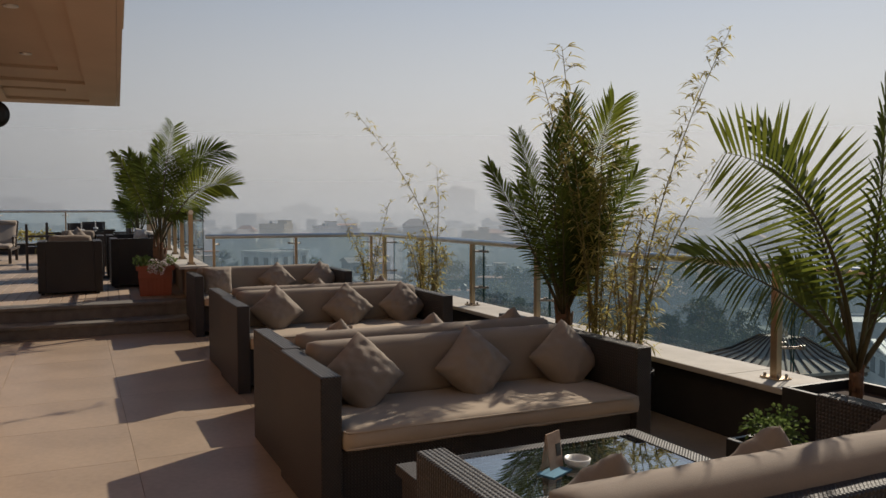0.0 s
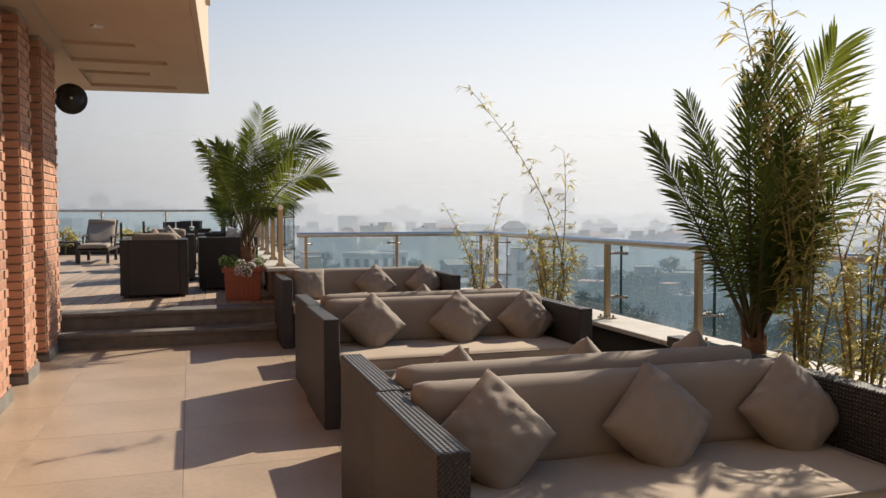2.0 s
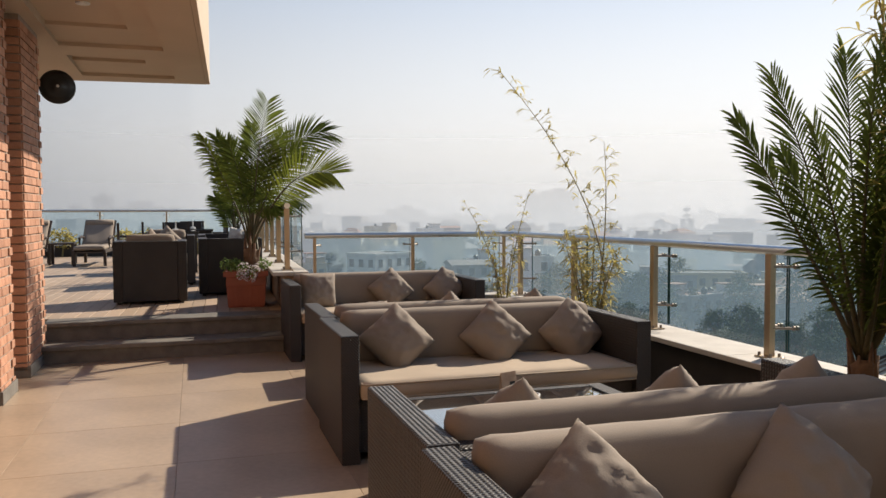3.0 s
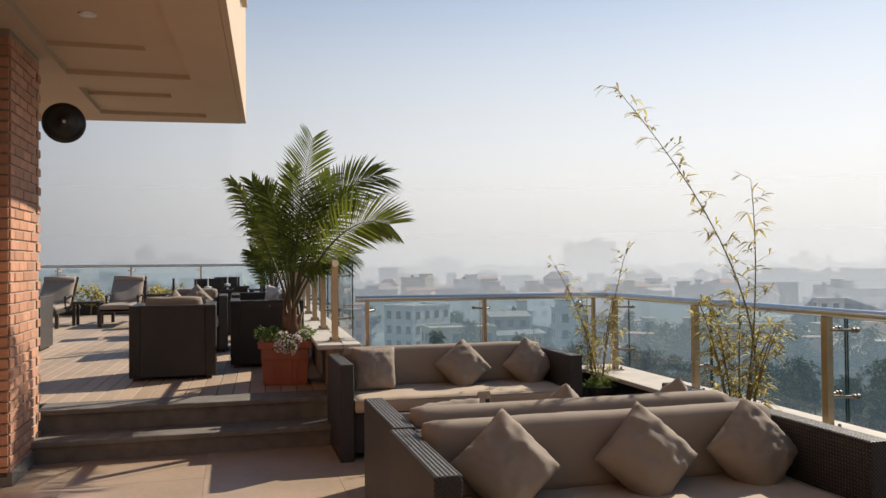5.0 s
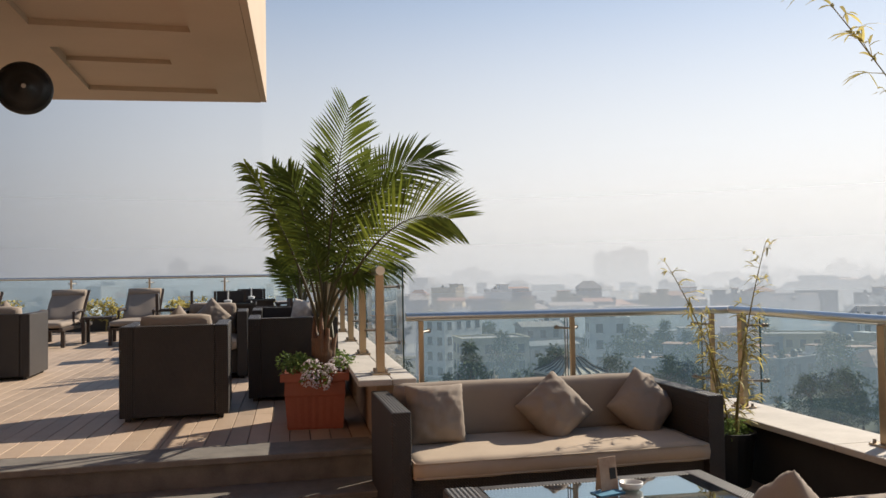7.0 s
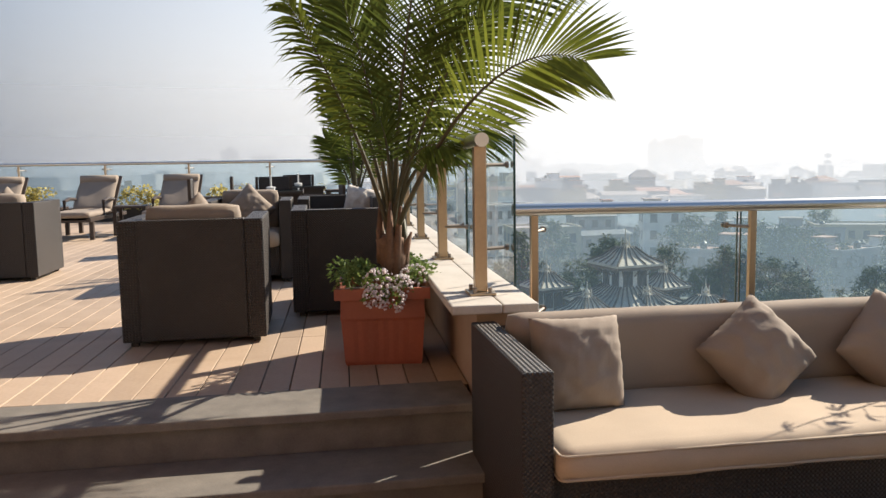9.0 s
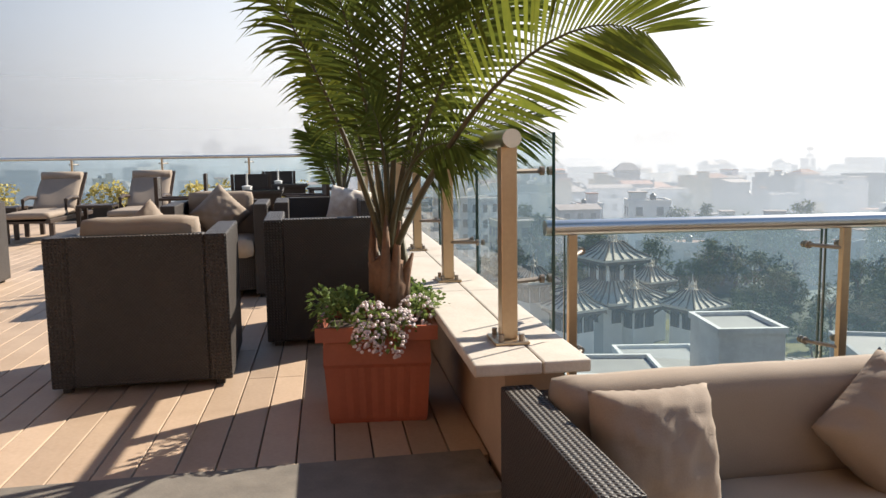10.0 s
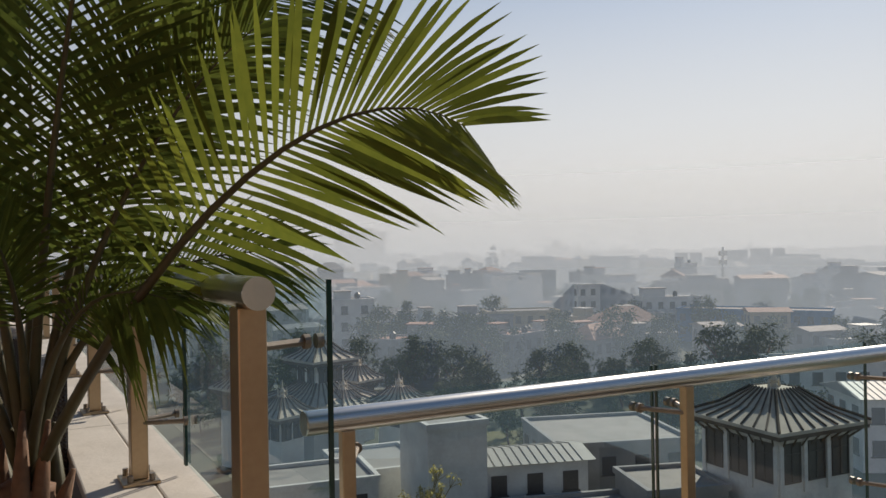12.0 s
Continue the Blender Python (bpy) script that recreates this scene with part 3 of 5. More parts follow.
def card_and_ashtray(x, y, z, turn):
    c = thing("menu_card", pose(x, y, z, 0, 0, turn), "folded printed menu card standing on the table", "menu card", "table cards")
    for s in (-1, 1):
        bm = block(-0.05, -0.001, 0, 0.05, 0.001, 0.15)
        p = part("leaf", bm, CARD, c)
        p.matrix_basis = pose(0, s * 0.022, 0, s * 8)
    bars = part("print", block(0.005, -0.004, 0.05, 0.04, -0.0025, 0.10), BLACK, c, "dark printed panel")
    bars.matrix_basis = pose(0, -0.022, 0, -8)
    solo("leaflet", block(-0.07, -0.04, 0, 0.07, 0.04, 0.004), BLUECARD, "small blue leaflet lying on the table", "leaflet").matrix_basis = pose(x - 0.02, y - 0.05, z, 0, 0, turn)
    bowl = solo("ashtray", lathe([(0.035, 0), (0.052, 0.012), (0.056, 0.032), (0.050, 0.034), (0.044, 0.014), (0.01, 0.010)], 24), WHITE, "white round ceramic ashtray on the table", "ashtray", group="ashtrays", smooth=True)
    bowl.matrix_basis = pose(x + 0.11, y - 0.02, z)


coffee_table(pose(1.29, 2.44, 0), 1.25, 0.64)
coffee_table(pose(1.42, 5.48, 0), 1.25, 0.70)
coffee_table(pose(1.60, 8.55, 0), 1.25, 0.66)
card_and_ashtray(1.86, 2.76, 0.449, 25)
card_and_ashtray(2.02, 5.95, 0.449, 20)
card_and_ashtray(2.25, 9.0, 0.449, 15)

# ---- deck furniture ----


def armchair(m, label="dark woven wicker armchair with beige cushion", padded=True, w=0.80):
    s = thing("armchair", m, label, "armchair", "deck armchairs")
    d, a = 0.78, 0.11
    for x in (0, w - a):
        part("armrest", block(x, 0, 0.03, x + a, d, 0.74, 0.01), WICKER, s)
    part("base", block(a, 0.03, 0.06, w - a, d - 0.02, 0.32, 0.01), WICKER, s)
    part("backrest", block(a - 0.002, d - 0.10, 0.035, w - a + 0.002, d + 0.002, 0.742, 0.006), WICKER, s)
    part("seat_cushion", soft_block(a, -0.02, 0.32, w - a, d - 0.12, 0.46, 0.05), SEATCLOTH, s, "beige seat cushion", True)
    if padded:
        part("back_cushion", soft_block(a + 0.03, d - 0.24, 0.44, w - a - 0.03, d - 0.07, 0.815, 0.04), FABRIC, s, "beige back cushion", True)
    for x in (0.04, w - 0.08):
        for y in (0.04, d - 0.08):
            part("foot", block(x, y, 0, x + 0.04, y + 0.04, 0.05), BLACK, s)
    return s


CH = [(0.425, 12.89, 180.5), (1.37, 13.62, 180), (-0.27, 14.55, 0), (0.58, 14.7, 0), (-1.86, 16.05, 180)]
for i, (x, y, r) in enumerate(CH):
    armchair(pose(x, y, DECK_Z, 0, 0, r), padded=i not in (1, 3), w=0.82 if i == 0 else 0.80)
pillow(pose(0.0, 12.52, DECK_Z + 0.64, 14, 42, 180), "beige canvas pillow in a deck armchair")
pillow(pose(0.13, 15.0, DECK_Z + 0.64, -14, 45, 0), "beige canvas pillow in a deck armchair")
pillow(pose(1.20, 15.22, DECK_Z + 0.645, -14, 12, -8), "pale striped pillow in a deck armchair", STRIPED)
pillow(pose(-2.22, 15.62, DECK_Z + 0.64, 14, 45, 180), "beige canvas pillow in a deck armchair")


def lounger(m):
    s = thing("sun_lounger", m, "dark wooden sun lounger with beige pad and raised back", "sun lounger", "deck loungers")
    w, l = 0.64, 1.95
    for x in (0, w - 0.06):
        part("side_rail", block(x, 0, 0.27, x + 0.06, l, 0.33, 0.006), DARKWOOD, s)
        part("armrest", tube([(x + 0.03, 0.75, 0.33), (x + 0.03, 0.78, 0.55), (x + 0.03, 1.0, 0.58), (x + 0.03, 1.32, 0.56), (x + 0.03, 1.38, 0.33)], 0.028, 8), DARKWOOD, s)
        for y in (0.10, 1.45):
            part("leg", block(x, y, 0, x + 0.06, y + 0.07, 0.27, 0.006), DARKWOOD, s)
    part("slat_bed", block(0.062, 0.02, 0.27, w - 0.062, 1.25, 0.30), DARKWOOD, s)
    part("pad", soft_block(0.03, 0.0, 0.332, w - 0.03, 1.20, 0.41, 0.03), FABRIC, s, "thin beige pad", True)
    b = part("backrest", soft_block(0.03, 0, 0, w - 0.03, 0.78, 0.07, 0.03), FABRIC, s, "raised beige back pad", True)
    b.matrix_basis = pose(0, 1.16, 0.36, 43)
    r = part("head_roll", tube([(0.04, 0, 0), (w / 2, 0, 0.004), (w - 0.04, 0, 0)], 0.07, 14), FABRIC, s, "rolled head pillow", True)
    r.matrix_basis = pose(0, 1.16 + 0.70 * math.cos(radians(43)) - 0.06, 0.36 + 0.70 * math.sin(radians(43)) + 0.03)
    f = part("back_frame", block(0.0, 0.0, -0.03, w, 0.84, 0.0), DARKWOOD, s)
    f.matrix_basis = pose(0, 1.18, 0.35, 43)
    return s


for x, y, turn in ((-4.45, 19.5, 3), (-3.14, 19.55, -2), (-1.84, 19.6, -2)):
    lounger(pose(x, y, DECK_Z, 0, 0, turn))


def side_table(m):
    s = thing("side_table", m, "small dark wooden side table between loungers", "side table", "deck side tables")
    part("top", block(0, 0, 0.42, 0.55, 0.5, 0.46, 0.005), DARKWOOD, s)
    for x in (0.0, 0.49):
        for y in (0.0, 0.44):
            part("leg", block(x, y, 0, x + 0.06, y + 0.06, 0.42, 0.004), DARKWOOD, s)
    return s


side_table(pose(-3.68, 20.2, DECK_Z))
side_table(pose(-2.38, 20.3, DECK_Z) @ Matrix.Diagonal((0.9, 0.9, 1, 1)))


def dining_table(m):
    s = thing("dining_table", m, "dark wicker dining table with glass top", "dining table", "deck dining tables")
    part("tabletop", block(-0.45, -0.45, 0.70, 0.45, 0.45, 0.74, 0.005), WICKER, s)
    part("glass_top", block(-0.445, -0.445, 0.742, 0.445, 0.445, 0.75, 0.002, 1), TABLEGLASS, s)
    for x in (-0.42, 0.36):
        for y in (-0.42, 0.36):
            part("leg", block(x, y, 0, x + 0.06, y + 0.06, 0.70, 0.004), WICKER, s)
    part("apron", block(-0.40, -0.40, 0.58, 0.40, 0.40, 0.70, 0.004), WICKER, s)
    return s


def dining_chair(m):
    s = thing("dining_chair", m, "dark wooden dining armchair with woven back", "chair", "deck dining chairs")
    for x in (-0.25, 0.21):
        part("leg", block(x, -0.24, 0, x + 0.04, -0.20, 0.64, 0.004), DARKWOOD, s)
        part("leg", block(x, 0.20, 0, x + 0.04, 0.24, 0.90, 0.004), DARKWOOD, s)
        part("armrest", block(x - 0.005, -0.26, 0.641, x + 0.045, 0.198, 0.67, 0.006), DARKWOOD, s)
    part("seat", block(-0.24, -0.24, 0.42, 0.24, 0.22, 0.46, 0.01), DARKWOOD, s)
    part("backrest", block(-0.205, 0.205, 0.52, 0.205, 0.23, 0.90, 0.008), WICKER, s, "woven back")
    return s


for x, y in ((0.15, 17.6), (0.45, 19.6)):
    dining_table(pose(x, y, DECK_Z))
    for dx, dy, r in ((0.72, 0.0, -90), (-0.72, 0.05, 90), (0.05, 0.75, 0)):
        dining_chair(pose(x + dx, y + dy, DECK_Z, 0, 0, r + 4))
    holder = thing("candle_holder", pose(x + 0.05, y - 0.1, DECK_Z + 0.751), "white candle holder on a dining table", "candle holder", "table candles")
    part("dish", lathe([(0.05, 0), (0.06, 0.03), (0.02, 0.04)], 16), WHITE, holder)
    part("candle", lathe([(0.012, 0.04), (0.012, 0.17), (0.004, 0.18)], 10), WHITE, holder)

# round wall speaker at the end of the brick wall
spk = thing("wall_speaker", pose(-0.76, 11.0, 2.68, 90, 0, 12), "round black loudspeaker on a wall bracket", "speaker")
part("shell", lathe([(0.05, -0.18), (0.12, -0.15), (0.16, -0.08), (0.17, -0.02), (0.166, 0.0), (0.155, 0.006)], 40), BLACK, spk, "", True)
part("grille", lathe([(0.15, 0.007), (0.10, 0.022), (0.05, 0.026), (0.045, 0.04), (0.012, 0.045)], 40), BLACK, spk, "black perforated front", True)
part("badge", lathe([(0.014, 0.046), (0.014, 0.05)], 12), STEEL, spk, "small silver badge")
br = part("bracket", tube([(-0.05, 0.0, -0.15), (-0.10, -0.0, -0.34), (-0.10, 0.0, -0.42)], 0.02, 8), BLACK, spk, "black arm")

# ---- plants ----


def ribbon(bm, p, d, side, length, width, drop, segs=4, fold=0.25):
    """One leaf blade: starts at p along d, narrowing to a point and bending down."""
    last = None
    up = side.cross(d).normalized()
    for i in range(segs + 1):
        t = i / segs
        c = p + d * (length * t) + Vector((0, 0, -drop * length * t * t))
        w = width * (0.42 + 2.32 * t * (1 - t) if t < 0.5 else 1.0 * (1 - ((t - 0.5) / 0.5) ** 2) + 0.02) / 2
        a, b = bm.verts.new(c - side * w), bm.verts.new(c + side * w)
        if last:
            bm.faces.new((last[0], last[1], b, a))
        last = (a, b)


def bezier(p0, p1, p2, t):
    return p0 * (1 - t) ** 2 + p1 * (2 * t * (1 - t)) + p2 * t * t


def frond(parent, p0, p1, p2, leaf_len, rng, leaves=46, bare=0.28, width=0.030, mat=None, droop=0.25, spread=70, face=(0, -0.75, 0.5), taper=0.45, under=1.0):
    p0, p1, p2 = Vector(p0), Vector(p1), Vector(p2)
    pts = [bezier(p0, p1, p2, i / 14) for i in range(15)]
    stalk = part("frond", tube(pts, [0.012 * (1 - i / 14) ** 1.6 + 0.005 * (1 - 0.7 * i / 14) for i in range(15)], 7), STALK, parent, "", True)
    bm = bmesh.new()
    side0 = None
    for i in range(leaves):
        t = bare + (1 - bare) * (i + 0.5) / leaves
        p = bezier(p0, p1, p2, t)
        d = (bezier(p0, p1, p2, min(1, t + 0.02)) - bezier(p0, p1, p2, max(0, t - 0.02))).normalized()
        flat = d.cross(Vector(face))
        if flat.length < 0.2:
            flat = side0 or Vector((1, 0, 0))
        flat.normalize()
        if side0 and flat.dot(side0) < 0:
            flat = -flat
        side0 = flat
        n = flat.cross(d).normalized()
        u = (t - bare) / (1 - bare)
        size = leaf_len * (0.55 + 0.9 * u if u < 0.45 else 0.955 - taper * ((u - 0.45) / 0.55) ** 1.6)
        ang = radians(spread - 36 * u)
        for s in (-1, 1):
            way = (d * math.cos(ang + rng.uniform(-0.06, 0.06)) + flat * s * math.sin(ang) + n * (0.10 + rng.uniform(-0.10, 0.10))).normalized()
            across = way.cross(n).normalized().lerp(n, rng.uniform(0.0, 0.45)).normalized()
            ribbon(bm, p, way, across, size * (1 - (1 - under) * (0.35 + u) if s > 0 else 1) * rng.uniform(0.88, 1.06), width * rng.uniform(0.85, 1.1), droop * rng.uniform(0.6, 1.5))
    part("foliage", bm, mat or LEAF, stalk, "" if mat is None else "leaflets in a painted sunlit, yellowed green")
    return stalk


def palm(m, label, fronds, rng, trunk_h=0.4, trunk_r=0.07, leaf=0.42, broad=1.0):
    s = thing("palm_tree", m, label, "palm", "potted palms")
    pts, rad = [], []
    for i in range(13):
        t = i / 12
        pts.append((0.014 * math.sin(5 * t), 0.01 * math.cos(4 * t), t * trunk_h * 0.72))
        rad.append(trunk_r * (0.98 - 0.10 * t + 0.05 * math.sin(23 * t) + (0.05 if i % 2 else 0)) if i < 12 else trunk_r * 0.35)
    part("trunk", tube(pts, rad, 14), TRUNK, s, "fibrous brown trunk", True)
    lean = random.Random(len(fronds) * 7)
    for k in range(8):
        a = k * 2.4
        r0, r1 = trunk_r * 0.80, trunk_r * lean.uniform(0.75, 1.5)
        lo, hi = trunk_h * lean.uniform(0.02, 0.40), trunk_h * lean.uniform(0.70, 1.12)
        mid = (lo + hi) / 2
        part("leaf_sheath", tube([(r0 * math.cos(a), r0 * math.sin(a), lo), (r0 * 1.12 * math.cos(a + 0.2), r0 * 1.12 * math.sin(a + 0.2), mid), (r1 * math.cos(a + 0.3), r1 * math.sin(a + 0.3), hi)], [trunk_r * 0.34, trunk_r * 0.30, 0.006], 7), TRUNK if k % 3 else STALK, s, "", True)
    for spec in fronds:
        p1, p2 = Vector(spec[0]), Vector(spec[1])
        extra = spec[2] if len(spec) > 2 else {}
        p0 = Vector((0.03 * p1.x, 0.03 * p1.y, trunk_h * 0.7))
        frond(s, p0, p1, p2, extra.get("leaf", leaf), rng, mat=extra.get("mat"), leaves=extra.get("n", 44), bare=extra.get("bare", 0.2), droop=extra.get("droop", 0.25), spread=extra.get("spread", 60), face=extra.get("face", (0.05, -0.8, 0.4)), width=broad * extra.get("width", 0.021), taper=extra.get("taper", 0.45), under=extra.get("under", 1.0))
    return s


rng = random.Random(4)


def square_pot(m, label, top=0.246, foot=0.195, h=0.41, mat=None):
    s = thing("plant_pot", m, label, "pot", "plant pots")
    bm = bmesh.new()
    prof = [(foot, 0), (foot + 0.006, 0.02), (foot + 0.02, 0.235), (foot + 0.024, 0.25), (top - 0.03, h - 0.07), (top - 0.028, h - 0.06), (top, h - 0.058), (top, h), (top - 0.02, h), (top - 0.03, h - 0.05)]
    rings = []
    for r, z in prof:
        ring = []
        n = 16
        for side in range(4):
            a = side * math.pi / 2
            for k in range(n):
                u = -1 + 2 * k / n
                x, y = r, r * u
                inset = 0.0025 if (2 < k < 15 and k % 2 and z < 0.24) else 0
                x -= inset
                ring.append(bm.verts.new((x * math.cos(a) - y * math.sin(a), x * math.sin(a) + y * math.cos(a), z)))
        rings.append(ring)
    n = len(rings[0])
    for r0, r1 in zip(rings, rings[1:]):
        for k in range(n):
            bm.faces.new((r0[k], r0[(k + 1) % n], r1[(k + 1) % n], r1[k]))
    bm.faces.new(rings[0][::-1])
    part("shell", bm, mat or TERRACOTTA, s)
    part("soil", block(-top + 0.032, -top + 0.032, h - 0.08, top - 0.032, top - 0.032, h - 0.055), SOIL, s)
    return s


POT = (1.09, 11.61)
square_pot(pose(*POT, DECK_Z, 0, 0, -6), "square ribbed terracotta-coloured pot on the deck")


def tuft(bm, p, r, n, rng, size):
    for k in range(n):
        a, e = rng.uniform(0, 6.28), rng.uniform(-0.2, 1.4)
        d = Vector((math.cos(a) * math.cos(e), math.sin(a) * math.cos(e), math.sin(e)))
        q = p + d * r * rng.uniform(0.3, 1.0)
        side = d.cross(Vector((rng.uniform(-1, 1), rng.uniform(-1, 1), rng.uniform(-1, 1)))).normalized()
        ribbon(bm, q, d, side, size * rng.uniform(0.7, 1.3), size * 0.7, 0.4, 2)


def flower_bed(m, spots, label):
    s = thing("flowering_plant", m, label, "flowers", "pot flowers")
    leaves, petals = bmesh.new(), bmesh.new()
    for x, y, z, r, white in spots:
        tuft(leaves, Vector((x, y, z)), r, 190 if not white else 60, rng, 0.026)
        for k in range(90 if white else 0):
            a, e = rng.uniform(0, 6.28), rng.uniform(-0.9, 1.3)
            c = Vector((x, y, z)) + Vector((math.cos(a) * math.cos(e), math.sin(a) * math.cos(e), math.sin(e))) * r * 1.05
            bmesh.ops.create_icosphere(petals, subdivisions=1, radius=rng.uniform(0.005, 0.0095), matrix=Matrix.Translation(c))
    part("foliage", leaves, HERB, s, "small green leaves")
    part("blossom", petals, FLOWER, s, "white and lilac blossoms")
    return s


flower_bed(pose(*POT, DECK_Z + 0.37, 0, 0, 6), [(-0.19, -0.16, 0.06, 0.10, 0), (-0.21, 0.0, 0.08, 0.10, 0), (-0.14, -0.10, 0.10, 0.08, 0), (-0.06, -0.21, 0.05, 0.085, 1), (-0.01, -0.27, -0.02, 0.065, 1), (-0.09, -0.26, 0.0, 0.06, 1), (0.05, -0.23, 0.04, 0.06, 1), (0.14, -0.15, 0.06, 0.08, 1), (0.21, -0.08, 0.06, 0.09, 0), (0.20, 0.08, 0.08, 0.10, 0), (0.12, 0.17, 0.06, 0.1, 0), (-0.1, 0.15, 0.05, 0.1, 0)],
           "white and lilac flowers and herbs in the pot")

# fronds: control point and tip, from the foot of the trunk
palm(pose(POT[0] + 0.055, POT[1] - 0.01, DECK_Z + 0.34), "broad green palm with yellowed fronds in a terracotta pot",
     [((0.05, -0.10, 1.35), (0.15, -0.62, 1.93), {"n": 48, "leaf": 0.46, "width": 0.0155, "droop": 0.12, "spread": 64}),
      ((0.32, -0.86, 1.33), (0.82, -0.76, 1.15), {"n": 42, "leaf": 0.45, "droop": 0.10, "width": 0.0175, "face": (-0.15, -0.9, 0.12), "spread": 66, "mat": LEAF_SUN_YELLOW, "bare": 0.30, "taper": 0.34, "under": 0.86}),
      ((0.22, 0.0, 1.64), (0.89, 0.06, 1.69), {"n": 50, "leaf": 0.50, "width": 0.018, "bare": 0.35}),
      ((-0.22, -0.05, 1.08), (-0.56, 0.0, 1.61), {"n": 46, "leaf": 0.26, "droop": 0.6, "width": 0.016, "bare": 0.38, "mat": LEAF_SUN_YELLOW}),
      ((-0.12, 0.15, 1.1), (-0.36, 0.30, 1.62), {"n": 44, "leaf": 0.34, "width": 0.017, "bare": 0.35}),
      ((0.05, 0.3, 1.3), (0.06, 0.60, 1.80), {"n": 44, "leaf": 0.34, "width": 0.018}),
      ((0.16, -0.15, 1.15), (0.52, -0.30, 1.46), {"n": 46, "leaf": 0.36, "width": 0.0155, "bare": 0.35}),
      ((-0.08, -0.12, 1.15), (-0.26, -0.30, 1.52), {"n": 44, "leaf": 0.34, "width": 0.015, "bare": 0.35}),
      ((0.12, -0.1, 1.15), (0.34, -0.25, 1.62), {"n": 44, "leaf": 0.38, "width": 0.014, "bare": 0.35}),
      ((0.10, -0.1, 0.90), (0.56, -0.25, 0.88), {"n": 34, "leaf": 0.32, "width": 0.012, "bare": 0.45}),
      ((0.08, -0.05, 0.95), (0.44, -0.12, 0.80), {"n": 34, "leaf": 0.21, "width": 0.010, "droop": 0.5, "bare": 0.45}),
      ((0.04, -0.16, 0.88), (0.24, -0.46, 0.78), {"n": 34, "leaf": 0.28, "width": 0.010, "droop": 0.5, "bare": 0.45}),
      ((0.0, -0.1, 0.85), (-0.10, -0.36, 0.95), {"n": 36, "leaf": 0.22, "width": 0.011, "bare": 0.45})], rng, 0.46, 0.08, broad=1.06)

box_label = "dark square planter beside the parapet"


def dark_planter(m, w=0.5, h=0.55):
    s = thing("planter", m, box_label, "planter", "dark planters")
    for x0, y0, x1, y1 in ((-w / 2, -w / 2, -w / 2 + 0.03, w / 2), (w / 2 - 0.03, -w / 2, w / 2, w / 2), (-w / 2 + 0.03, -w / 2, w / 2 - 0.03, -w / 2 + 0.03), (-w / 2 + 0.03, w / 2 - 0.03, w / 2 - 0.03, w / 2)):
        part("side", block(x0, y0, 0, x1, y1, h, 0.004), BLACK, s)
    part("soil", block(-w / 2 + 0.03, -w / 2 + 0.03, h - 0.1, w / 2 - 0.03, w / 2 - 0.03, h - 0.05), SOIL, s)
    return s


dark_planter(pose(3.52, 5.25, 0), 0.46, 0.5)
palm(pose(3.58, 5.25, 0.44), "tall bushy dark green palm behind the sofas",
     [((-0.20, -0.15, 1.1), (-0.46, -0.50, 1.62), {"n": 54, "leaf": 0.40, "width": 0.014}),
      ((0.12, -0.1, 1.3), (0.18, -0.38, 1.86), {"n": 56, "leaf": 0.46, "width": 0.015, "mat": LEAF_SUN_YELLOW, "face": (-0.3, -0.9, 0.2)}),
      ((-0.04, -0.1, 1.3), (-0.16, -0.30, 1.86), {"n": 56, "leaf": 0.44, "width": 0.015}),
      ((-0.30, 0.15, 0.95), (-0.50, 0.32, 1.42), {"n": 50, "leaf": 0.26, "width": 0.0135}),
      ((0.26, -0.05, 1.0), (0.44, -0.22, 1.55), {"n": 50, "leaf": 0.30, "width": 0.0135, "mat": LEAF_SUN_YELLOW}),
      ((0.1, 0.2, 1.2), (0.25, 0.4, 1.8), {"n": 54, "leaf": 0.34, "width": 0.0125}),
      ((-0.2, -0.3, 0.8), (-0.36, -0.50, 1.2), {"n": 44, "leaf": 0.28, "width": 0.0125}),
      ((0.15, -0.3, 0.9), (0.30, -0.5, 1.35), {"n": 44, "leaf": 0.28, "width": 0.0125}),
      ((0.0, 0.3, 1.1), (-0.1, 0.55, 1.7), {"n": 50, "leaf": 0.32, "width": 0.0125}),
      ((-0.22, -0.05, 0.9), (-0.42, -0.1, 1.35), {"n": 44, "leaf": 0.26, "width": 0.0125}),
      ((-0.05, -0.15, 0.85), (-0.12, -0.35, 1.40), {"n": 56, "leaf": 0.34, "width": 0.0145}),
      ((0.08, -0.05, 0.8), (0.16, -0.15, 1.3), {"n": 56, "leaf": 0.32, "width": 0.0145}),
      ((-0.1, 0.15, 0.8), (-0.28, 0.25, 1.25), {"n": 50, "leaf": 0.28, "width": 0.0125}),
      ((-0.04, -0.14, 0.62), (-0.12, -0.30, 0.98), {"n": 46, "leaf": 0.28, "width": 0.015}),
      ((0.06, -0.14, 0.60), (0.14, -0.30, 0.95), {"n": 46, "leaf": 0.28, "width": 0.015}),
      ((0.2, 0.1, 0.9), (0.38, 0.2, 1.3), {"n": 44, "leaf": 0.26, "width": 0.0125})], rng, 0.35, 0.06)

dark_planter(pose(3.74, 2.80, 0), 0.5, 0.57)
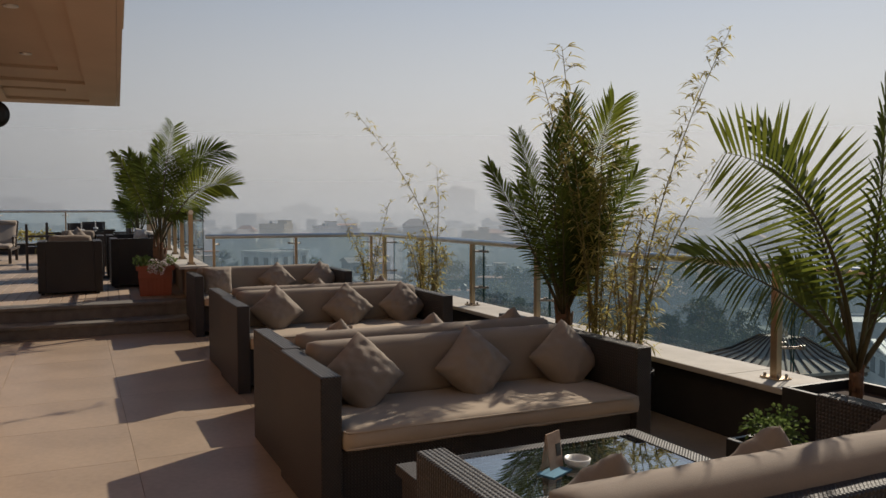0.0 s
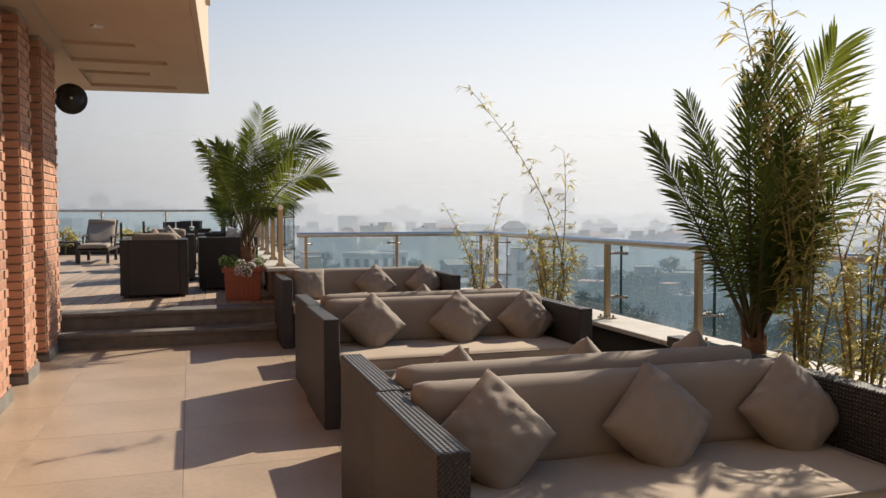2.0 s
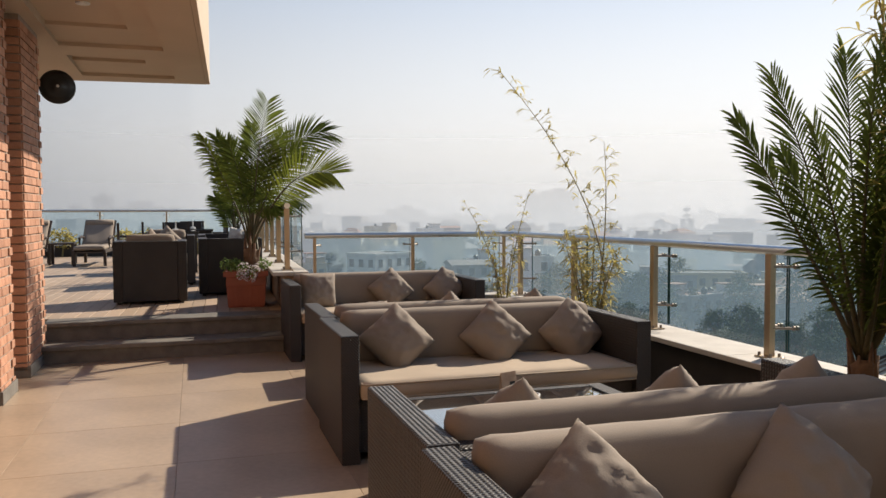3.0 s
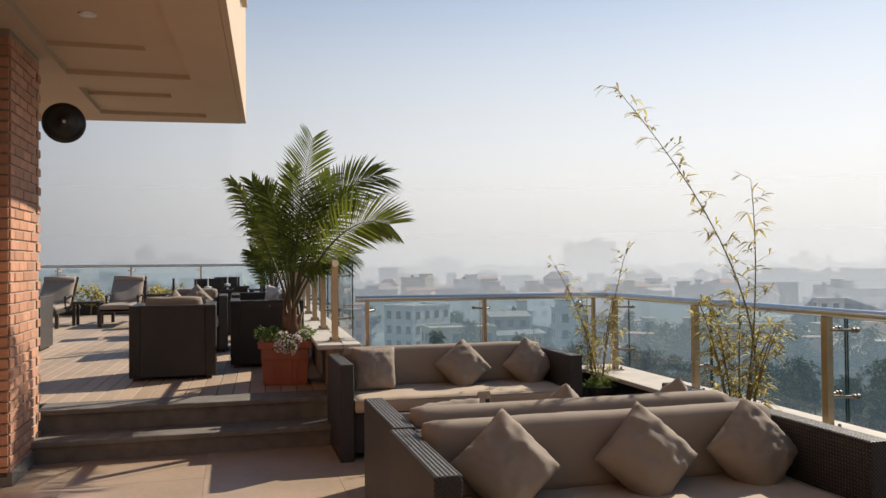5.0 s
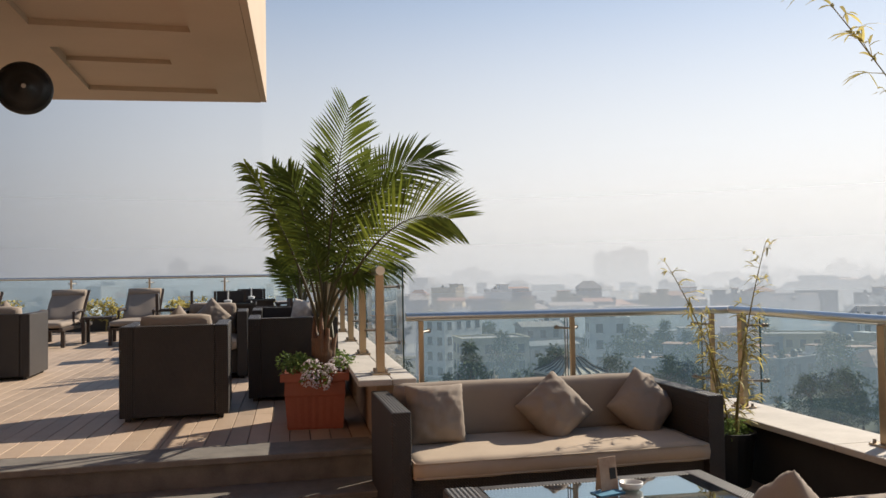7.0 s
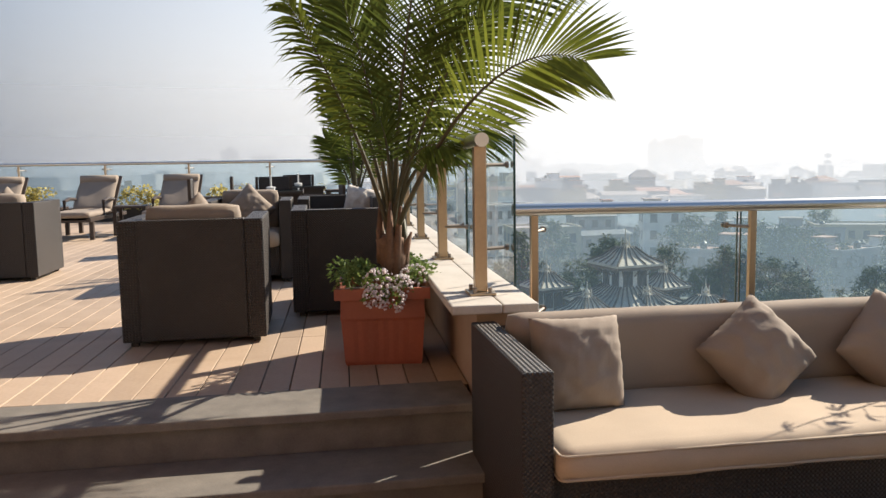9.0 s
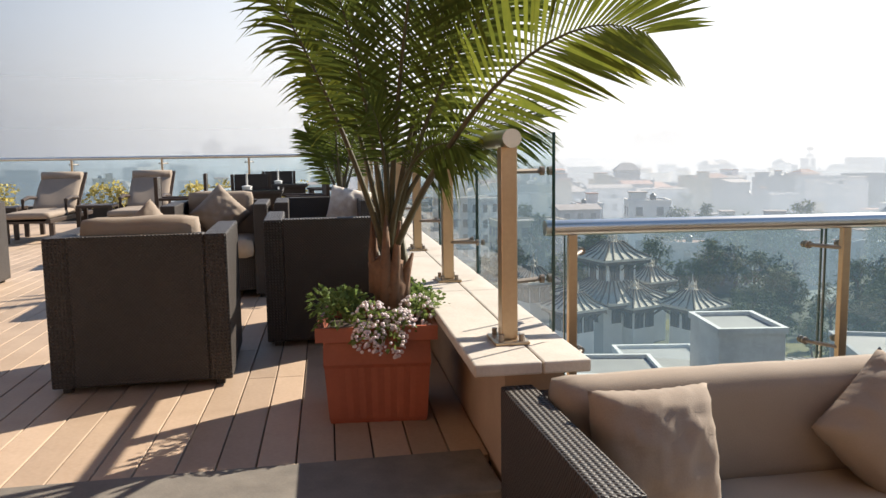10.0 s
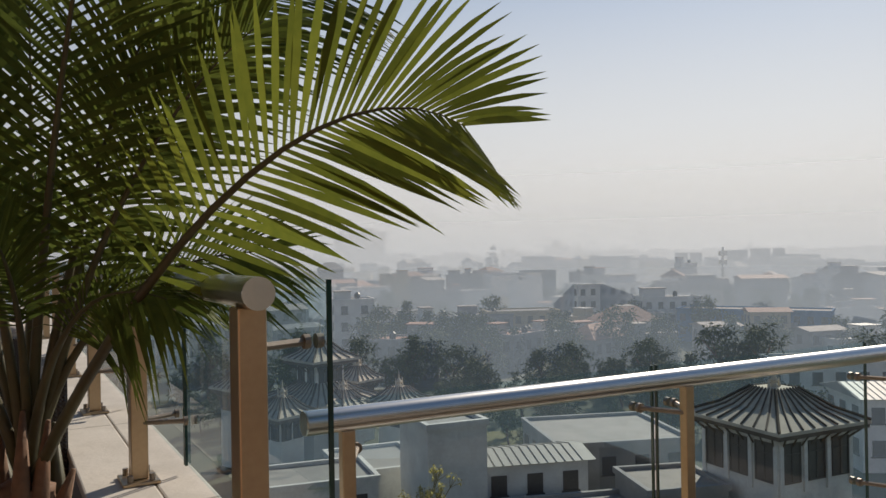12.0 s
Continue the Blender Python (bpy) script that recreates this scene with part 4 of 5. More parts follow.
palm(pose(3.74, 2.80, 0.5), "arching green palm in a dark planter",
     [((-0.24, -0.05, 1.22), (-0.98, -0.05, 1.27), {"n": 38, "leaf": 0.46, "bare": 0.2, "spread": 82, "width": 0.019, "droop": 0.08, "mat": LEAF_SUN_YELLOW, "face": (-0.75, -0.65, 0.1)}),
      ((-0.45, -0.05, 0.66), (-1.15, -0.05, 0.80), {"n": 30, "leaf": 0.36, "bare": 0.40, "width": 0.016}),
      ((0.05, -0.1, 1.0), (-0.25, -0.3, 1.55), {"n": 46, "leaf": 0.45, "width": 0.015}),
      ((0.25, 0.0, 1.0), (0.6, -0.1, 1.45), {"n": 46, "leaf": 0.45, "width": 0.015}),
      ((0.0, 0.2, 1.0), (-0.1, 0.55, 1.45), {"n": 40, "leaf": 0.4}),
      ((-0.1, -0.25, 0.8), (-0.25, -0.55, 1.1), {"n": 36, "leaf": 0.36}),
      ((0.3, -0.2, 0.8), (0.6, -0.4, 1.0), {"n": 36, "leaf": 0.36}),
      ((-0.15, 0.1, 0.55), (-0.35, 0.15, 0.75), {"n": 30, "leaf": 0.28})], rng, 0.25, 0.03)
dark_planter(pose(3.22, 2.83, 0), 0.34, 0.36)
flower_bed(pose(3.22, 2.83, 0.33), [(-0.05, -0.05, 0.06, 0.12, 0), (0.07, 0.03, 0.08, 0.12, 0), (-0.02, 0.09, 0.07, 0.1, 0)], "low green herb in a dark planter")

square_pot(pose(1.20, 16.3, DECK_Z), "square terracotta pot further along the deck", 0.20, 0.15)
palm(pose(1.20, 16.3, DECK_Z + 0.34), "green palm further along the deck",
     [((-0.1, 0.0, 1.2), (-0.30, 0.0, 1.5)), ((0.15, -0.1, 1.3), (0.40, -0.2, 1.5)), ((0.0, 0.15, 1.3), (0.05, 0.35, 1.7)), ((-0.05, -0.1, 1.3), (-0.12, -0.25, 1.75)), ((0.2, 0.1, 1.0), (0.45, 0.2, 1.1)), ((-0.15, 0.1, 0.8), (-0.32, 0.15, 1.0))], rng, 0.4, 0.05, 0.36)


def bamboo(m, label, canes, rng, leaf=0.11, mat=None):
    """Thin leaning canes with joints, and tufts of narrow leaves up their length."""
    s = thing("bamboo", m, label, "bamboo", "potted bamboo")
    for base, ctrl, tip, start, density in canes:
        p0, p1, p2 = Vector(base), Vector(ctrl), Vector(tip)
        pts = [bezier(p0, p1, p2, i / 16) for i in range(17)]
        c = part("cane", tube(pts, [0.008 * (1 - 0.75 * i / 16) * (1.18 if i % 2 else 1.0) for i in range(17)], 6), CANE, s, "", True)
        bm = bmesh.new()
        k = max(5, int(density * (p2 - p0).length * (1 - start)))
        for i in range(k):
            t = start + (1 - start) * (i + rng.random()) / k
            p = bezier(p0, p1, p2, min(1, t))
            a = rng.uniform(0, 6.28)
            tw = Vector((math.cos(a), math.sin(a), rng.uniform(0.2, 0.9))).normalized()
            length = rng.uniform(0.04, 0.16) * (1.25 - 0.6 * t)
            q = p + tw * length
            tube([p, q], [0.0022, 0.0012], 3, bm, False)
            for _ in range(rng.randint(3, 6)):
                d = (tw + Vector((rng.uniform(-1, 1), rng.uniform(-1, 1), rng.uniform(-0.7, 0.6)))).normalized()
                side = d.cross(Vector((rng.uniform(-0.5, 0.5), rng.uniform(-0.5, 0.5), 1))).normalized()
                ribbon(bm, q - tw * length * rng.uniform(0, 0.4), d, side, leaf * rng.uniform(0.6, 1.3), 0.0135, 0.45, 3)
        part("foliage", bm, mat or BAMBOO_LEAF, c)
    return s


def round_pot(m, r=0.17, h=0.36):
    s = thing("plant_pot", m, "round dark plastic pot beside the parapet", "pot", "plant pots")
    part("shell", lathe([(r * 0.75, 0), (r * 0.95, h - 0.04), (r, h - 0.04), (r, h), (r - 0.012, h), (r - 0.015, h - 0.05)], 24), BLACK, s)
    part("soil", lathe([(r - 0.016, h - 0.08), (r - 0.016, h - 0.055)], 20), SOIL, s)


def clump(n, spread, height, lean, rng, base=(0, 0), start=0.15, density=26):
    out = []
    for k in range(n):
        a = rng.uniform(0, 6.28)
        h = height * rng.uniform(0.6, 1.0)
        bx, by = base[0] + 0.05 * math.cos(a), base[1] + 0.05 * math.sin(a)
        tx = bx + lean[0] * h / height + spread * math.cos(a) * rng.uniform(0.3, 1)
        ty = by + lean[1] * h / height + spread * math.sin(a) * rng.uniform(0.3, 1)
        out.append(((bx, by, 0), (bx + 0.25 * (tx - bx), by + 0.25 * (ty - by), h * 0.6), (tx, ty, h), start, density))
    return out


# behind the first pair of sofas
round_pot(pose(3.70, 4.98, 0))
bamboo(pose(3.70, 4.98, 0.29), "tall yellow-green bamboo standing among the palms",
       [((0, 0, 0), (-0.15, 0.0, 1.2), (-0.50, -0.25, 2.36), 0.3, 40), ((0.03, 0, 0), (-0.1, 0.0, 1.0), (-0.66, -0.25, 2.12), 0.45, 40)] + clump(8, 0.28, 1.9, (0.08, -0.1), rng, density=34), rng, 0.10)
round_pot(pose(3.72, 4.60, 0))
bamboo(pose(3.72, 4.60, 0.29), "slender leaning bamboo beside the parapet",
       [((0, 0, 0), (0.15, 0.1, 1.2), (1.05, 0.15, 2.62), 0.25, 46), ((0.02, 0.03, 0), (0.2, 0, 0.9), (0.95, 0.1, 1.65), 0.35, 18)] + clump(7, 0.30, 1.30, (0.15, 0.0), rng, density=26), rng, 0.10)
round_pot(pose(3.72, 8.25, 0))
bamboo(pose(3.72, 8.25, 0.29), "slender leaning bamboo with yellowing leaves by the parapet",
       [((0.05, 0, 0), (0.42, 0.0, 0.95), (-0.82, 0.05, 2.28), 0.25, 34), ((0.0, 0, 0), (0.2, 0, 0.9), (0.15, 0.05, 1.72), 0.3, 20)] + clump(10, 0.36, 1.12, (-0.08, 0.0), rng, density=30), rng, 0.09)
round_pot(pose(3.80, 10.42, 0))
bamboo(pose(3.80, 10.42, 0.29), "thin bamboo in the corner of the parapet",
       [((0, 0, 0), (-0.05, 0, 0.6), (-0.45, 0, 1.22), 0.4, 26), ((0.03, 0, 0), (0.1, 0, 0.7), (0.32, 0, 1.36), 0.3, 26)] + clump(4, 0.2, 0.9, (0.0, 0.0), rng, density=34), rng, 0.085)
flower_bed(pose(3.80, 10.42, 0.29), [(-0.06, -0.04, 0.05, 0.10, 0), (0.06, 0.02, 0.05, 0.10, 0)], "small green plant at the bamboo's foot")
for x in (-4.6, -2.6, -0.9, 0.6):
    sh = thing("shrub", pose(x, 23.72, DECK_Z), "yellow-green shrub in front of the far railing", "shrub", "far shrubs")
    bm = bmesh.new()
    for k in range(9):
        tuft(bm, Vector((rng.uniform(-0.4, 0.4), rng.uniform(-0.08, 0.08), rng.uniform(0.25, 0.55))), 0.2, 60, rng, 0.07)
    part("foliage", bm, BAMBOO_LEAF, sh)
    part("stem", tube([(0, 0, 0), (0.02, 0, 0.3)], 0.02, 6), CANE, sh)

# ---- the town below ----
GZ = -20.0
gm = bmesh.new()
bmesh.ops.create_circle(gm, cap_ends=True, segments=48, radius=4200, matrix=Matrix.Translation((0, 0, GZ)))
solo("ground", gm, GROUND, "town ground of dusty earth and grass", "ground", "structure")


def at(az, dist, eye=(0.9, 8.8)):
    a = radians(az)
    return eye[0] + dist * math.sin(a), eye[1] + dist * math.cos(a)


def house(x, y, w, d, h, turn, wall, roof="flat", roofmat=None, label="", windows=True, base=GZ, clutter=True):
    s = thing("house", pose(x, y, base, 0, 0, turn), label or "plastered town house with rows of windows", "house", "town houses")
    b = part("wall", block(-w / 2, -d / 2, 0, w / 2, d / 2, h), wall, s)
    if roof == "flat":
        bm = bmesh.new()
        block(-w / 2 + 0.2, -d / 2 + 0.2, h + 0.004, w / 2 - 0.2, d / 2 - 0.2, h + 0.15, 0, 1, bm)
        part("roof", bm, roofmat or ROOFT, s)
        bm = bmesh.new()
        for x0, y0, x1, y1 in ((-w / 2 - 0.15, -d / 2 - 0.15, w / 2 + 0.15, -d / 2 + 0.2), (-w / 2 - 0.15, d / 2 - 0.2, w / 2 + 0.15, d / 2 + 0.15), (-w / 2 - 0.15, -d / 2 + 0.2, -w / 2 + 0.2, d / 2 - 0.2), (w / 2 - 0.2, -d / 2 + 0.2, w / 2 + 0.15, d / 2 - 0.2)):
            block(x0, y0, h + 0.004, x1, y1, h + 0.45, 0, 1, bm)
        part("parapet", bm, wall, s)
        pick = random.Random(int(x * 7 + y * 3))
        if clutter and min(w, d) > 4.5 and pick.random() < 0.75:
            rw, rd, rh = w * pick.uniform(0.25, 0.45), d * pick.uniform(0.35, 0.6), pick.uniform(1.6, 2.6)
            rx, ry = pick.choice((-1, 1)) * (w / 2 - 0.3 - rw / 2), pick.choice((-1, 1)) * (d / 2 - 0.3 - rd / 2)
            room = part("stair_house", block(rx - rw / 2, ry - rd / 2, h + 0.15, rx + rw / 2, ry + rd / 2, h + rh), wall, s)
            part("slab", block(rx - rw / 2 - 0.25, ry - rd / 2 - 0.25, h + rh, rx + rw / 2 + 0.25, ry + rd / 2 + 0.25, h + rh + 0.18), roofmat or ROOFT, room)
            tank = lathe([(0.55, 0), (0.58, 0.1), (0.58, 1.0), (0.3, 1.25), (0.18, 1.35)], 12)
            part("water_tank", tank, BLACK, s, "black plastic water tank").matrix_basis = pose(-rx * 0.6, -ry * 0.5, h + 0.15)
    else:
        bm = bmesh.new()
        o = 0.5
        lo = [bm.verts.new(p) for p in ((-w / 2 - o, -d / 2 - o, h), (w / 2 + o, -d / 2 - o, h), (w / 2 + o, d / 2 + o, h), (-w / 2 - o, d / 2 + o, h))]
        k = min(w, d) * (0.32 if roof == "hip" else 0.12)
        if roof == "hip":
            hi = [bm.verts.new((-w * 0.22, 0, h + k)), bm.verts.new((w * 0.22, 0, h + k))]
        else:
            hi = [bm.verts.new((-w / 2 - o, 0, h + k)), bm.verts.new((w / 2 + o, 0, h + k))]
        bm.faces.new((lo[0], lo[1], hi[1], hi[0]))
        bm.faces.new((lo[2], lo[3], hi[0], hi[1]))
        bm.faces.new((lo[1], lo[2], hi[1]))
        bm.faces.new((lo[3], lo[0], hi[0]))
        bm.faces.new(lo[::-1])
        cover = part("roof", bm, roofmat or ROOFR, s)
        if roof == "gable" and roofmat is PALEROOF:
            bm = bmesh.new()
            for i in range(int(w / 0.7) + 1):
                u = -w / 2 - 0.4 + i * 0.7
                for sy in (-1, 1):
                    tube([(u, sy * (d / 2 + o), h + 0.03), (u, 0, h + k + 0.03)], 0.045, 4, bm)
            part("seam", bm, roofmat, cover, "raised sheet seams")
    if windows:
        floors = max(1, int(h // 3.1))
        mesh = pane_mesh()
        for fl in range(floors):
            for face in (0, 1, 2, 3):
                span = w if face in (0, 2) else d
                n = max(1, int(span // 2.6))
                for k in range(n):
                    u = -span / 2 + span * (k + 0.5) / n
                    z = h - 1.6 - fl * 3.1
                    o = new("window", mesh)
                    o.parent = s
                    px, py, r = ((u, -d / 2, 0), (w / 2, u, 90), (u, d / 2, 180), (-w / 2, u, 270))[face]
                    o.matrix_basis = pose(px, py, z, 0, 0, r)
    return s


made = {}


def pane_mesh():
    if "pane" not in made:
        bm = block(-0.62, -0.06, -0.75, 0.62, 0.0, 0.75)
        block(-0.75, -0.14, -0.88, 0.75, 0.0, -0.76, 0, 1, bm)
        made["pane"] = mesh_of("window", bm, PANE)
    return made["pane"]


def tiered_roof(s, cx, cy, z, w, h, top, name="roof"):
    """A pyramid roof with raised ribs and a shallow flare at the eaves."""
    bm = bmesh.new()
    prof = [(w / 2, z), (w / 2 - 0.04, z + 0.22), (w * 0.30, z + h * 0.45), (top / 2, z + h)]
    rings = [[bm.verts.new((cx + sx * r, cy + sy * r, zz)) for sx, sy in ((-1, -1), (1, -1), (1, 1), (-1, 1))] for r, zz in prof]
    for a, b in zip(rings, rings[1:]):
        for k in range(4):
            bm.faces.new((a[k], a[(k + 1) % 4], b[(k + 1) % 4], b[k]))
    bm.faces.new(rings[0][::-1])
    bm.faces.new(rings[-1])
    r = part(name, bm, SHRINE, s)
    ribs = bmesh.new()
    n = max(5, int(w / 1.0))
    for side in range(4):
        a = side * math.pi / 2
        for k in range(n + 1):
            u = -1 + 2 * k / n
            pts = []
            for rr, zz in prof[1:]:
                px, py = rr, rr * u
                pts.append((cx + px * math.cos(a) - py * math.sin(a), cy + px * math.sin(a) + py * math.cos(a), zz + 0.07))
            tube(pts, 0.075 if 0 < k < n else 0.11, 4, ribs)
    part("rib", ribs, RIB, r)
    return r


def opening_mesh(large):
    """A dark framed opening with a mullion and a cross bar."""
    key = ("opening", large)
    if key not in made:
        w, h = (0.72, 1.25) if large else (0.45, 0.7)
        bm = block(-w, -0.05, -h, w, 0.0, h)
        for x0, x1 in ((-w - 0.09, -w), (w, w + 0.09), (-0.05, 0.05)):
            block(x0, -0.12, -h, x1, 0.0, h, 0, 1, bm)
        for z0, z1 in ((h, h + 0.12), (-h - 0.1, -h), (h * 0.45, h * 0.45 + 0.08)):
            block(-w - 0.1, -0.12, z0, w + 0.1, 0.0, z1, 0, 1, bm)
        made[key] = mesh_of("window", bm, PANE)
    return made[key]


def eave(s, z, w, core):
    """Dark boxed eaves with slanting struts down to the wall."""
    bm = block(-w / 2 + 0.10, -w / 2 + 0.10, z - 0.30, w / 2 - 0.10, w / 2 - 0.10, z - 0.01)
    part("eave", bm, RIB, s, "dark timber eaves")
    n = max(4, int(w / 1.1))
    for side in range(4):
        bm = bmesh.new()
        for k in range(n):
            u = ((k + 0.5) / n - 0.5) * core
            tube([(u, -core / 2, z - 1.05), (u * w / core * 0.94, -w / 2 + 0.2, z - 0.28)], 0.07, 4, bm)
        part("strut_row", bm, RIB, s).matrix_basis = pose(0, 0, 0, 0, 0, 90 * side)


def pagoda(x, y, turn, tiers, label, finial=1.6, body=None, base=GZ):
    s = thing("pagoda", pose(x, y, base, 0, 0, turn), label, "pagoda", "shrine pavilions")
    below = 0
    for z, w, h, core in tiers:
        part("wall", block(-core / 2, -core / 2, below, core / 2, core / 2, z + 0.3), body or WALLP, s)
        nwin = max(2, int(core / 2.1))
        for side in range(4):
            a = side * math.pi / 2
            for k in range(nwin):
                u = core * ((k + 0.5) / nwin - 0.5)
                o = new("window", opening_mesh(core > 6.8))
                o.parent = s
                o.matrix_basis = pose(0, 0, 0, 0, 0, math.degrees(a)) @ pose(u, -core / 2, z - (2.15 if core > 6.8 else 1.3))
            if core > 6.8:
                for k in range(nwin + 1):
                    u = (core - 0.34) * (k / nwin - 0.5)
                    p = part("pilaster", block(-0.17, -0.16, z - 4.2, 0.17, 0.0, z - 0.7, 0.02, 1), body or WALLP, s)
                    p.matrix_basis = pose(0, 0, 0, 0, 0, math.degrees(a)) @ pose(u, -core / 2, 0)
                p = part("cornice", block(-core / 2 - 0.2, -0.22, z - 0.72, core / 2 + 0.2, 0.0, z - 0.5, 0.03, 1), body or WALLP, s)
                p.matrix_basis = pose(0, 0, 0, 0, 0, math.degrees(a)) @ pose(0, -core / 2, 0)
        eave(s, z, w, core)
        tiered_roof(s, 0, 0, z, w, h, min(core * 0.7, w * 0.25))
        below = z + h * 0.6
    z, w, h, core = tiers[-1]
    f = part("finial", lathe([(0.35, z + h), (0.18, z + h + 0.3), (0.3, z + h + 0.5), (0.08, z + h + 0.9), (0.03, z + h + finial)], 10), SHRINE, s)
    for dx in (-0.5, 0.5):
        part("finial", lathe([(0.14, 0), (0.10, 0.3), (0.02, finial * 0.65)], 8), SHRINE, s).matrix_basis = pose(dx, 0, z + h - 0.1)
    return s


def tree(x, y, h, rng, base=GZ, mesh_id=0):
    key = ("tree", mesh_id)
    if key not in made:
        r = random.Random(mesh_id + 50)
        tr = tube([(0, 0, 0), (0.04, 0.03, 0.25), (0.0, 0.05, 0.55)], [0.030, 0.022, 0.012], 7)
        for k in range(5):
            a = k * 1.3
            tube([(0.03, 0.03, 0.32 + 0.04 * k), (0.2 * math.cos(a), 0.2 * math.sin(a), 0.55 + 0.05 * k)], [0.014, 0.005], 5, tr)
        cr = bmesh.new()
        tall = (0.85, 1.0, 1.15, 1.0, 1.6)[mesh_id]
        for k in range(46):
            a, u = r.uniform(0, 6.28), r.random()
            rad = 0.36 / tall * math.sin(math.pi * (0.16 + 0.78 * u)) ** (0.7 if mesh_id < 4 else 1.4) * r.uniform(0.35, 1.08)
            c = Vector((rad * math.cos(a), rad * math.sin(a), 0.20 + 0.72 * u))
            for q in range(24):
                d = Vector((r.gauss(0, 1), r.gauss(0, 1), r.gauss(0, 0.8))).normalized()
                side = d.cross(Vector((r.uniform(-1, 1), r.uniform(-1, 1), r.uniform(-1, 1)))).normalized()
                ribbon(cr, c + d * r.uniform(0.01, 0.08), d, side, 0.075, 0.06, 0.3, 1)
        made[key] = (mesh_of("trunk", tr, TRUNK), mesh_of("crown", cr, TREELEAF))
    s = thing("tree", pose(x, y, base, 0, 0, rng.uniform(0, 360)) @ Matrix.Diagonal((h, h, h, 1)), "leafy green tree between town houses", "tree", "town trees")
    for n, me in zip(("trunk", "crown"), made[key]):
        new(n, me).parent = s
    return s


# shrine group and near houses
x, y = at(22.6, 82)
pagoda(x, y, 12, [(6.7, 9.4, 2.2, 6.0), (10.7, 5.7, 1.8, 3.4)], "two-tiered shrine with ribbed roofs and a finial", 2.0)
for az, dist, z, w in ((16.9, 84, 7.9, 5.0), (19.9, 75, 6.7, 5.4), (25.3, 92, 6.9, 5.0), (24.2, 80, 6.3, 5.6), (28.2, 80, 6.4, 6.0)):
    x, y = at(az, dist)
    pagoda(x, y, 12 + az * 0.3, [(z, w * 0.86, 1.6, w * 0.5)], "small shrine pavilion with a ribbed grey roof", 1.6)
pagoda(51.4, 45.5, -7, [(9.0, 8.9, 2.3, 7.0)], "white pavilion with a large ribbed pyramid roof", 1.2)
EYE12 = (1.0, 9.4)
NEAR = ((31.4, 60, 4.7, 6.0, 8.7, -9, WALLP, "flat", PALEROOF, "square white house with a flat roof", False),
        (37.4, 63, 8.6, 5.0, 5.3, -20, WALLP, "gable", PALEROOF, "long low house with a pale metal roof", True),
        (42.9, 74, 12.0, 11.0, 4.7, -22, WALLB, "flat", ROOFT, "low grey block with a flat roof", True),
        (41.0, 57, 11.0, 5.0, 2.9, -20, WALLB, "flat", ROOFT, "low shed with a dark flat roof", False),
        (47.5, 60, 6.0, 6.0, 4.4, -22, WALLB, "flat", ROOFT, "small grey flat-roofed annex", False),
        (22.0, 62, 9.0, 6.0, 4.2, -12, WALLP, "flat", PALEROOF, "low white house below the shrine", True),
        (26.5, 68, 7.0, 8.0, 3.6, -10, WALLP, "flat", PALEROOF, "walled court with a pale flat roof", False),
        (57.6, 112, 14.0, 8.0, 6.7, -35, WALLP, "flat", PALEROOF, "low white house with a flat roof", True),
        (62.0, 90, 12.0, 8.0, 7.0, -35, WALLP, "gable", PALEROOF, "white house with a pale metal roof", True),
        (44.0, 150, 17.0, 11.0, 5.6, -24, WALLP, "flat", PALEROOF, "white villa with a broad terrace", True),
        (44.6, 153, 11.0, 8.0, 8.0, -24, WALLP, "hip", ROOFR, "white villa storey under a clay hip roof", True),
        (53.2, 190, 32.0, 9.0, 7.2, -62, WALLBLUE, "flat", ROOFT, "long blue-painted hall with a flat roof", True),
        (54.0, 180, 8.0, 6.0, 7.8, -40, WALLY, "gable", ROOFR, "small house with a clay gable roof", True),
        (57.1, 400, 36.0, 14.0, 14.0, -57, WALLB, "flat", ROOFT, "large grey block with a flat roof", False),
        (60.5, 420, 30.0, 14.0, 12.5, -57, WALLB, "flat", ROOFT, "large grey block with a flat roof", False),
        (51.6, 290, 24.0, 10.0, 8.8, -40, WALLP, "flat", ROOFT, "white office block below the mast", True),
        (37.2, 188, 17.0, 9.0, 7.0, -24, WALLY, "flat", ROOFT, "ochre house with rows of windows", True),
        (34.6, 186, 12.0, 9.0, 6.4, -24, WALLB, "flat", ROOFT, "grey house with rows of windows", True),
        (43.3, 210, 19.0, 10.0, 12.2, -20, WALLP, "flat", ROOFT, "tall white block with rows of windows", True),
        (47.5, 200, 14.0, 9.0, 9.4, -30, WALLP, "flat", ROOFT, "white block with rows of windows", True),
        (49.0, 250, 18.0, 9.0, 11.0, -30, WALLB, "flat", ROOFT, "grey block with rows of windows", True),
        (27.7, 198, 11.0, 9.0, 4.6, -14, WALLP, "hip", PALEROOF, "low house with a pale hip roof", True),
        (30.6, 192, 15.0, 8.0, 5.2, -14, WALLP, "flat", PALEROOF, "low white house with a flat roof", True),
        (24.0, 215, 30.0, 9.0, 9.3, -14, WALLP, "flat", ROOFT, "long white block with rows of windows", True))
for az, dist, w, d, h, turn, skin, roof, rmat, label, win in NEAR:
    x, y = at(az, dist, EYE12)
    house(x, y, w, d, h, turn, skin, roof, rmat, label, win, clutter=dist > 150)
